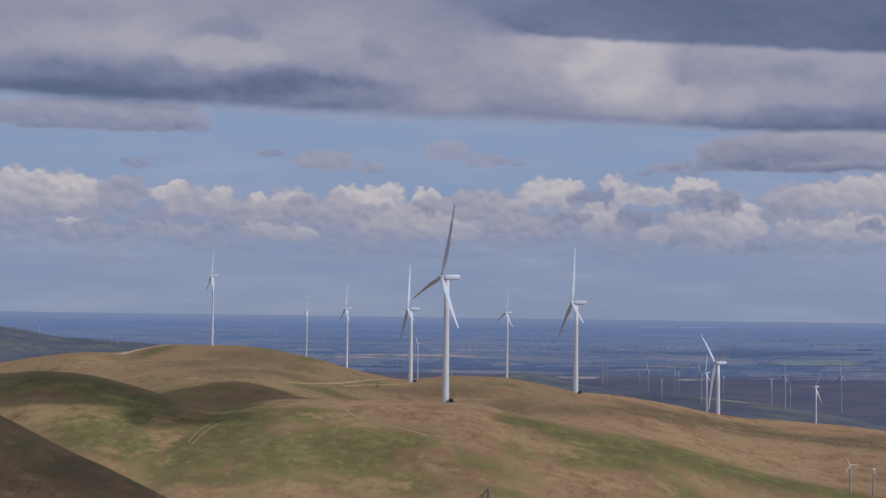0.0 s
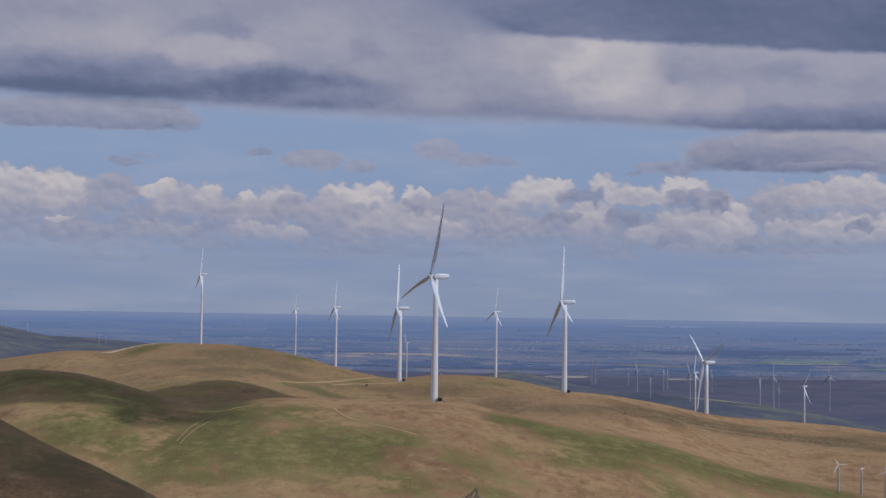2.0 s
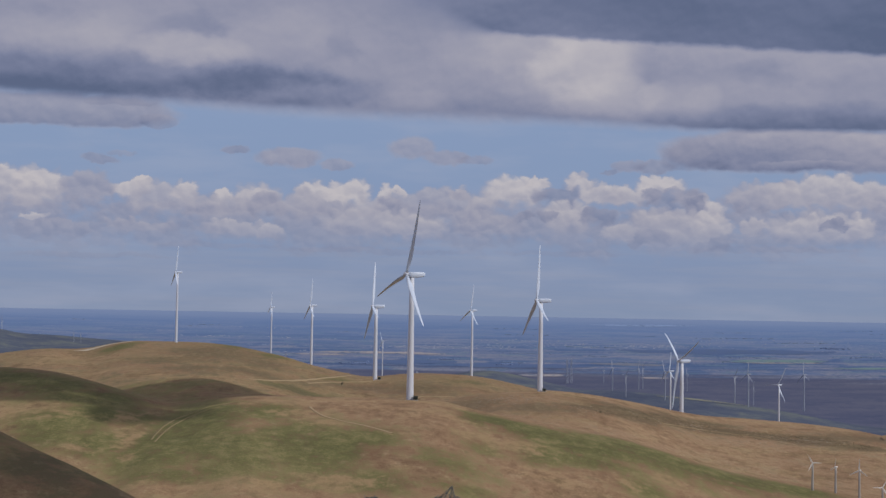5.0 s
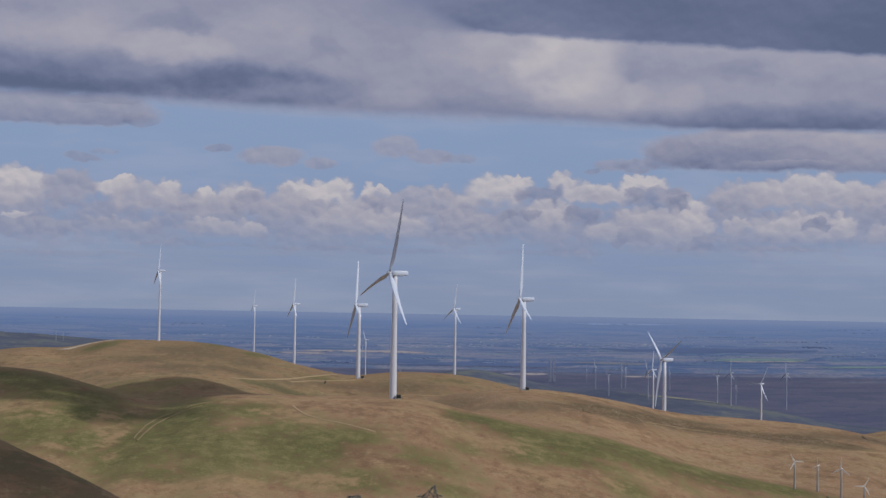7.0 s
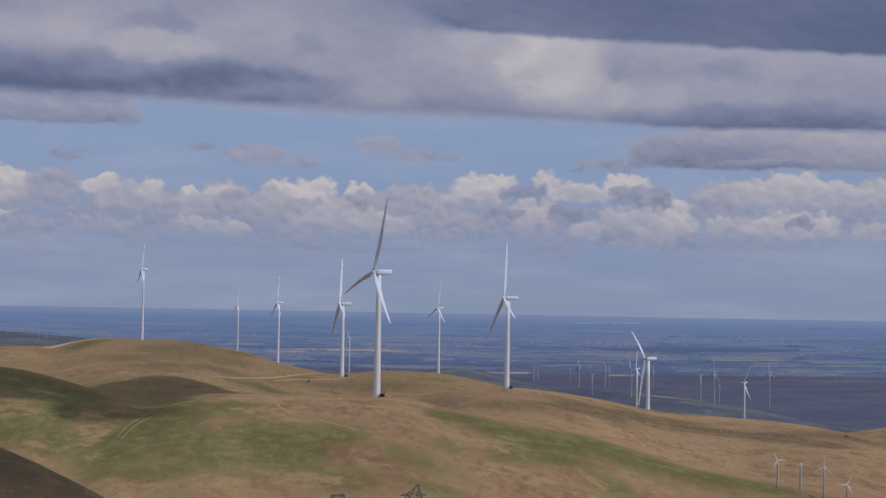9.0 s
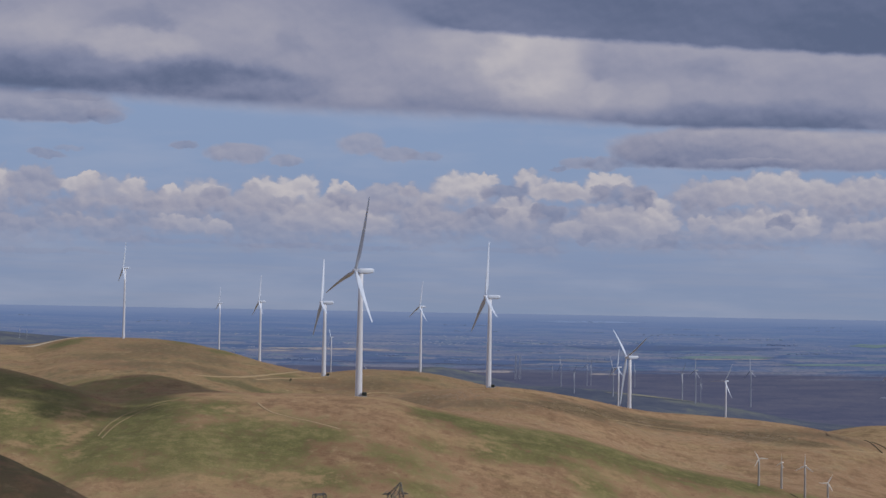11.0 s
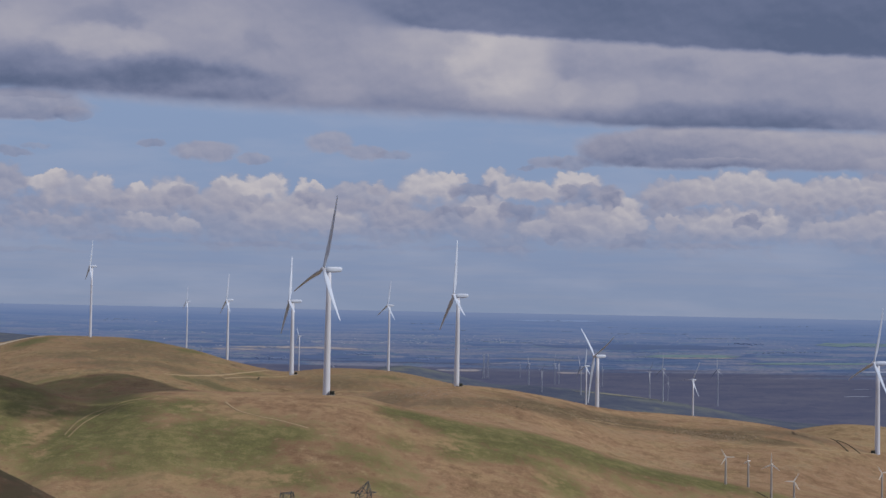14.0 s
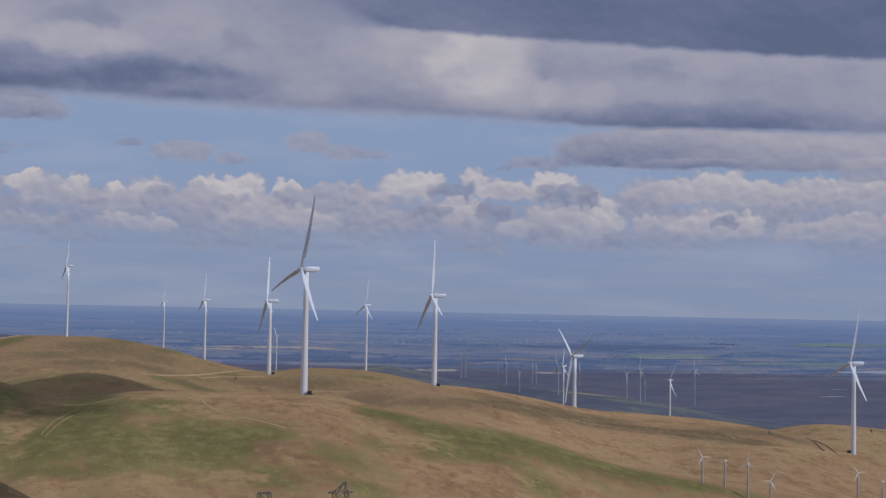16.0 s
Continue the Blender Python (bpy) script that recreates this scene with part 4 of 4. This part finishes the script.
def lattice_tower(x, y, top, wide, arm, cap=3.4, label="grey galvanised steel lattice tower standing in the hollow", mat=None):
    """A four-legged lattice tower of steel angles with crossed braces, a peak and side arms."""
    z = float(height(x, y))
    h = top - z
    thing = new("lattice_tower")
    thing.matrix_world = pose(x, y, z, 0, 0, 20)

    def bars(name, pairs, thick):
        bm = bmesh.new()
        for a, b in pairs:
            a, b = Vector(a), Vector(b)
            m = Matrix.Translation((a + b) / 2) @ (b - a).to_track_quat("Z", "Y").to_matrix().to_4x4() @ Matrix.Diagonal((thick, thick, (b - a).length, 1))
            bmesh.ops.create_cube(bm, size=1.0, matrix=m)
        return part_mesh(name, mesh_of(name, bm, mat or STEEL, False), thing)
    corner = [(-1, -1), (1, -1), (1, 1), (-1, 1)]
    neck = 1 - cap / h
    half = lambda t: wide * (1 - 0.40 * t) / 2
    at = lambda k, t: (corner[k % 4][0] * half(t), corner[k % 4][1] * half(t), h * t)
    peak = (half(1.0) * 0.9, 0, h)
    for k in range(4):
        bars("leg", [((corner[k][0] * wide / 2, corner[k][1] * wide / 2, -1.0), at(k, neck))], 0.19)
        bars("peak_strut", [(at(k, neck), peak)], 0.13)
    n = max(6, int(h / 3))
    for k in range(4):
        pairs = []
        for i in range(n):
            t0, t1 = neck * i / n, neck * (i + 1) / n
            pairs += [(at(k, t0), at(k + 1, t1)), (at(k + 1, t0), at(k, t1)), (at(k, t1), at(k + 1, t1))]
        mid = tuple((a + b) / 2 for a, b in zip(at(k, neck), at(k + 1, neck)))
        pairs += [(mid, peak), (at(k, neck), tuple((a + b) / 2 for a, b in zip(at(k + 1, neck), peak)))]
        bars("bracing", pairs, 0.11)
    for s in (-1, 1):
        a, b = (0, 3) if s < 0 else (1, 2)
        for t in (neck, neck - 5.0 / h):
            tip = (s * arm, 0, h * t)
            bars("cross_arm", [(at(a, t), tip), (at(b, t), tip), (at(a, t + 0.7 / h), tip), (at(b, t + 0.7 / h), tip)], 0.15)
    tagged(thing, label, "lattice tower", "lattice towers")


lattice_tower(-5.0, 480, 90.8, 5.6, 4.0)
lattice_tower(-29.2, 520, 82.9, 5.6, 2.0, 0.5)
# far pylons wear the same painted haze
for x, y, tall in ((178, 2930, 44), (185.5, 2936, 44), (-321.1, 2932.5, 21)):
    lattice_tower(x, y, float(height(x, y)) + tall, 3.6, 4.0, 3.4, "thin grey lattice pylon far off on the plain", HAZED_WHITE)


# ---- low dark scrub in the gullies, with clumps for a turbine's shadow ----
def lumps(name, spots, mat, flat=0.6, rough=0.5):
    """One mesh of many small uneven lumps: x, y, z and size of each."""
    unit = bmesh.new()
    bmesh.ops.create_icosphere(unit, subdivisions=1, radius=1.0)
    base = [v.co.copy() for v in unit.verts]
    tri = [[v.index for v in f.verts] for f in unit.faces]
    unit.free()
    co, faces = [], []
    for x, y, z, s in spots:
        c, at = Vector((x, y, z)), len(co)
        co += [c + Vector((v.x, v.y, v.z * flat)) * s * (1 + rough * noise.noise(v * s * 1.7 + c)) for v in base]
        faces += [[at + i for i in t] for t in tri]
    me = bpy.data.meshes.new(name)
    me.from_pydata(co, [], faces)
    me.materials.append(mat)
    return me


def scrub(lines, size, seed, gap=0.5, spread=0.5, mat=None, label="dark low clumps on the dry slope, for scrub and for a turbine's shadow"):
    rng = random.Random(seed)
    spots = []
    for (x0, y0), (x1, y1) in lines:
        n = int(math.hypot(x1 - x0, y1 - y0) / (size * gap)) + 2
        for k in range(n):
            t = k / (n - 1)
            x, y = x0 + (x1 - x0) * t + rng.uniform(-1, 1) * size * spread * 0.6, y0 + (y1 - y0) * t + rng.uniform(-1, 1) * size * spread
            spots.append((x, y, size * rng.uniform(0.5, 1.1)))
    x, y, s = np.array(spots).T
    me = lumps("scrub", np.stack([x, y, height(x, y) + s * 0.2, s], 1).tolist(), mat or SCRUB_AND_SHADOW)
    tagged(new("scrub", me), label, "scrub", kind="stuff")


# dark clumps in the shape of the right-hand turbine's cast shadow
scrub([((408, 1500), (405, 1464)), ((405, 1464), (395, 1394)), ((410, 1482), (413, 1455)), ((413, 1455), (407, 1400))], 0.75, 3)
scrub([((532, 1706), (520, 1662)), ((536, 1684), (548, 1674))], 0.6, 4)
scrub([((108, 1330), (107, 1326))], 0.45, 5)
scrub([((226, 992), (228, 973))], 0.5, 6)
scrub([((-122.8, 1630.4), (-123.8, 1657.4))], 0.7, 9, label="small dark bush beside a track on the dry slope")
scrub([((106.9, 1365.8), (155.2, 1423.6)), ((155.2, 1423.6), (205.0, 1466.7)), ((205.0, 1466.7), (237.7, 1452.7)), ((237.7, 1452.7), (277.1, 1451.8)), ((277.1, 1451.8), (311.2, 1426.4)), ((311.2, 1426.4), (341.1, 1389.8)), ((103.5, 1321.0), (150.1, 1376.8)), ((150.1, 1376.8), (199.3, 1426.1)), ((199.3, 1426.1), (232.2, 1419.1)), ((232.2, 1419.1), (270.6, 1417.4)), ((270.6, 1417.4), (304.0, 1393.2)), ((304.0, 1393.2), (334.2, 1361.6))],
      0.42, 7, 0.7, 30.0, HEATH, "low brown heath scattered along a dry ridge")


def stones(patches, seed):
    """Pale outcrops: many small weathered stones half sunk in the turf."""
    rng = random.Random(seed)
    spots = [(rng.gauss(cx, sx), rng.gauss(cy, sy), rng.uniform(0.15, 0.6)) for cx, cy, sx, sy, n in patches for _ in range(n)]
    x, y, s = np.array(spots).T
    me = lumps("stones", np.stack([x, y, height(x, y) + 0.1, s], 1).tolist(), STONE, 0.55, 0.45)
    tagged(new("stones", me), "scatter of pale weathered stones in the dry turf", "stones", kind="stuff")


STONE = plain_paint("pale_stone", (0.31, 0.265, 0.21), 0.95)
stones([(28, 1370, 11, 30, 110), (45, 1390, 9, 24, 50), (98, 1335, 10, 20, 40), (268, 1425, 12, 24, 70), (296, 1405, 12, 22, 80), (190, 1424, 6, 14, 30),
        (203, 1444, 7, 20, 50), (274, 1436, 10, 14, 50), (303, 1409, 12, 13, 50), (32, 1361, 21, 24, 50), (148, 1383, 14, 15, 50)], 8)


# ---- the far plain: fields, tree rows and villages ----
def field(x0, x1, y, deep, mat, name="field"):
    """A long strip of farmland with uneven edges, lying on the plain."""
    bm = bmesh.new()
    n = max(6, int((x1 - x0) / 8))
    rows = []
    for k in range(n + 1):
        x = x0 + (x1 - x0) * k / n
        w = deep * (1 + 0.45 * float(ripple(x, y, 37, 5))) * min(1.0, 0.25 + 4 * k / n, 0.25 + 4 * (n - k) / n)
        ym = y + deep * 0.7 * float(ripple(x, y, 90, 6))
        rows.append([bm.verts.new((x, yy, float(height(x, yy)) + 0.4)) for yy in (ym - w, ym, ym + w)])
    for a, b in zip(rows, rows[1:]):
        for k in range(2):
            bm.faces.new((a[k], b[k], b[k + 1], a[k + 1]))
    tagged(new(name, mesh_of(name, bm, mat)), "long strip of haze-tinted land on the plain", "field", "fields", "structure")


def strip_paint(name, col):
    """Farmland whose colour breaks up into plots, with blue haze painted into it."""
    m, g, b = material(name, 1.0, 0.0)
    p = g.node("ShaderNodeNewGeometry").outputs["Position"]
    wide = g.vec("MULTIPLY", p, (0.9, 1.0, 0.0))
    n = g.madd(g.noise(wide, 0.05, 5, 0.75), 0.6, g.mul(g.noise(wide, 0.016, 4, 0.6), 0.4))
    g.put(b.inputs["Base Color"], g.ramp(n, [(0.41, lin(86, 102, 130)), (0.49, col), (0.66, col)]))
    return m


# strip and roof colours below include the blue of the haze
STUBBLE = strip_paint("hazed_stubble", lin(148, 145, 150))
CROP = strip_paint("hazed_green_crop", lin(106, 128, 134))
BARE = strip_paint("hazed_fallow", lin(112, 118, 134))
# greenish strip that paints the far low hill's sunlit crest
LIT_CREST = strip_paint("lit_far_crest", lin(122, 124, 116))
# a tree band and two dark stretches of the plain
WOODS = strip_paint("hazed_woods", lin(84, 101, 137))
# lighter blue streak just below the horizon
BLUE_BAND = strip_paint("far_blue_band", lin(126, 147, 184))
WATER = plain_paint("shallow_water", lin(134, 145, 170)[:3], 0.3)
ROOF = plain_paint("hazed_roofs", (0.29, 0.325, 0.40), 0.9)
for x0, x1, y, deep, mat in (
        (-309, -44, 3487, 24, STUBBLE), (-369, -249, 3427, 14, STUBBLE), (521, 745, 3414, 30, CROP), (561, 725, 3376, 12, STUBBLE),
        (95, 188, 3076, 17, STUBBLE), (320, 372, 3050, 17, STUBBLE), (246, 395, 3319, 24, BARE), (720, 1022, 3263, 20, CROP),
        (980, 1200, 3720, 44, CROP), (900, 1240, 3090, 30, WATER), (752, 796, 2680, 3, WATER), (800, 832, 2790, 3, WATER), (262, 395, 2292, 16, LIT_CREST), (332, 621, 4489, 28, BLUE_BAND),
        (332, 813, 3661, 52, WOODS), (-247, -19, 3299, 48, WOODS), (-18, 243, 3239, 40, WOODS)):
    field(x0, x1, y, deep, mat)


def village(centres, seed, label):
    """Far houses, shrunk to look right from the camera on the raised plain: small walls with pitched roofs."""
    rng = random.Random(seed)
    co, faces = [], []
    for cx, cy, sx, sy, n in centres:
        for _ in range(int(n * 1.7)):
            x, y = rng.gauss(cx, sx), rng.gauss(cy, sy)
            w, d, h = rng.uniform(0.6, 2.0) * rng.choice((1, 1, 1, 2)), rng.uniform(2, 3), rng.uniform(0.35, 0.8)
            z = float(height(x, y)) - 0.5
            k = len(co)
            for dz in (0, h):
                co += [(x - w, y - d, z + dz), (x + w, y - d, z + dz), (x + w, y + d, z + dz), (x - w, y + d, z + dz)]
            co += [(x - w, y, z + h * 1.6), (x + w, y, z + h * 1.6)]
            faces += [(k, k + 1, k + 5, k + 4), (k + 1, k + 2, k + 6, k + 5), (k + 2, k + 3, k + 7, k + 6), (k + 3, k, k + 4, k + 7),
                      (k + 4, k + 5, k + 9, k + 8), (k + 6, k + 7, k + 8, k + 9), (k + 5, k + 6, k + 9), (k + 7, k + 4, k + 8)]
    me = bpy.data.meshes.new("village")
    me.from_pydata(co, [], faces)
    me.materials.append(ROOF)
    tagged(new("village", me), label, "village", kind="stuff")


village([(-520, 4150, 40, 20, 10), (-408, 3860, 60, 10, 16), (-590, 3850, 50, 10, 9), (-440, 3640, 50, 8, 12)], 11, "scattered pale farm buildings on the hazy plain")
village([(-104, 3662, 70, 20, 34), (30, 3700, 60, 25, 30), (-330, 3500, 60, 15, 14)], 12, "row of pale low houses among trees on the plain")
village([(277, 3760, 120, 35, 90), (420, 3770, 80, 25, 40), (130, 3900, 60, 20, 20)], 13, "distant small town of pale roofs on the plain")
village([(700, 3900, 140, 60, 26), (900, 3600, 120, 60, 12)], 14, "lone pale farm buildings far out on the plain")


def tree_rows(seed):
    rng = random.Random(seed)
    unit = bmesh.new()
    bmesh.ops.create_icosphere(unit, subdivisions=1, radius=1.0)
    base = [v.co.copy() for v in unit.verts]
    tri = [[v.index for v in f.verts] for f in unit.faces]
    unit.free()
    co, faces = [], []
    for _ in range(40):
        y = rng.uniform(3200, 4350)
        x0 = rng.uniform(-0.32, 0.36) * y
        x, end, big = x0, x0 + rng.uniform(20, 170), rng.uniform(0.8, 1.7)
        while x < end:
            yy = y + rng.gauss(0, 5) + 10 * noise.noise((x * 0.01, y, 0))
            s = big * rng.uniform(0.6, 1.3)
            z = float(height(x, yy))
            at = len(co)
            w = rng.uniform(1.0, 2.4)
            co += [(x + v.x * s * w, yy + v.y * s * 2, z + (v.z * 0.5 + 0.2) * s) for v in base]
            faces += [[at + i for i in t] for t in tri]
            x += s * rng.uniform(0.8, 2.2) if rng.random() < 0.85 else 14
    me = bpy.data.meshes.new("tree_rows")
    me.from_pydata(co, [], faces)
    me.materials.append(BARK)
    me.shade_smooth()
    tagged(new("tree_rows", me), "dark rows of far trees between the fields of the plain", "trees", kind="stuff")


def tree_clump(x, y, wide, seed):
    """A copse far off: many crowns close together."""
    rng = random.Random(seed)
    spots = [(rng.gauss(x, wide), rng.gauss(y, wide * 0.8), rng.uniform(0.9, 2.2)) for _ in range(60)]
    px, py, s = np.array(spots).T
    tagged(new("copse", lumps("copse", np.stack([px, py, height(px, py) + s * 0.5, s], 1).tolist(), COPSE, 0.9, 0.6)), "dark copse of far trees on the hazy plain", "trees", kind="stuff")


# copse crowns painted in haze blue as well
COPSE = plain_paint("hazed_copse", lin(108, 126, 162)[:3], 1.0)
for k, (x, y, wide) in enumerate(((-42, 3370, 12), (78, 3269, 8), (-212, 3244, 14), (827, 3741, 16))):
    tree_clump(x, y, wide, 30 + k)

tree_rows(21)
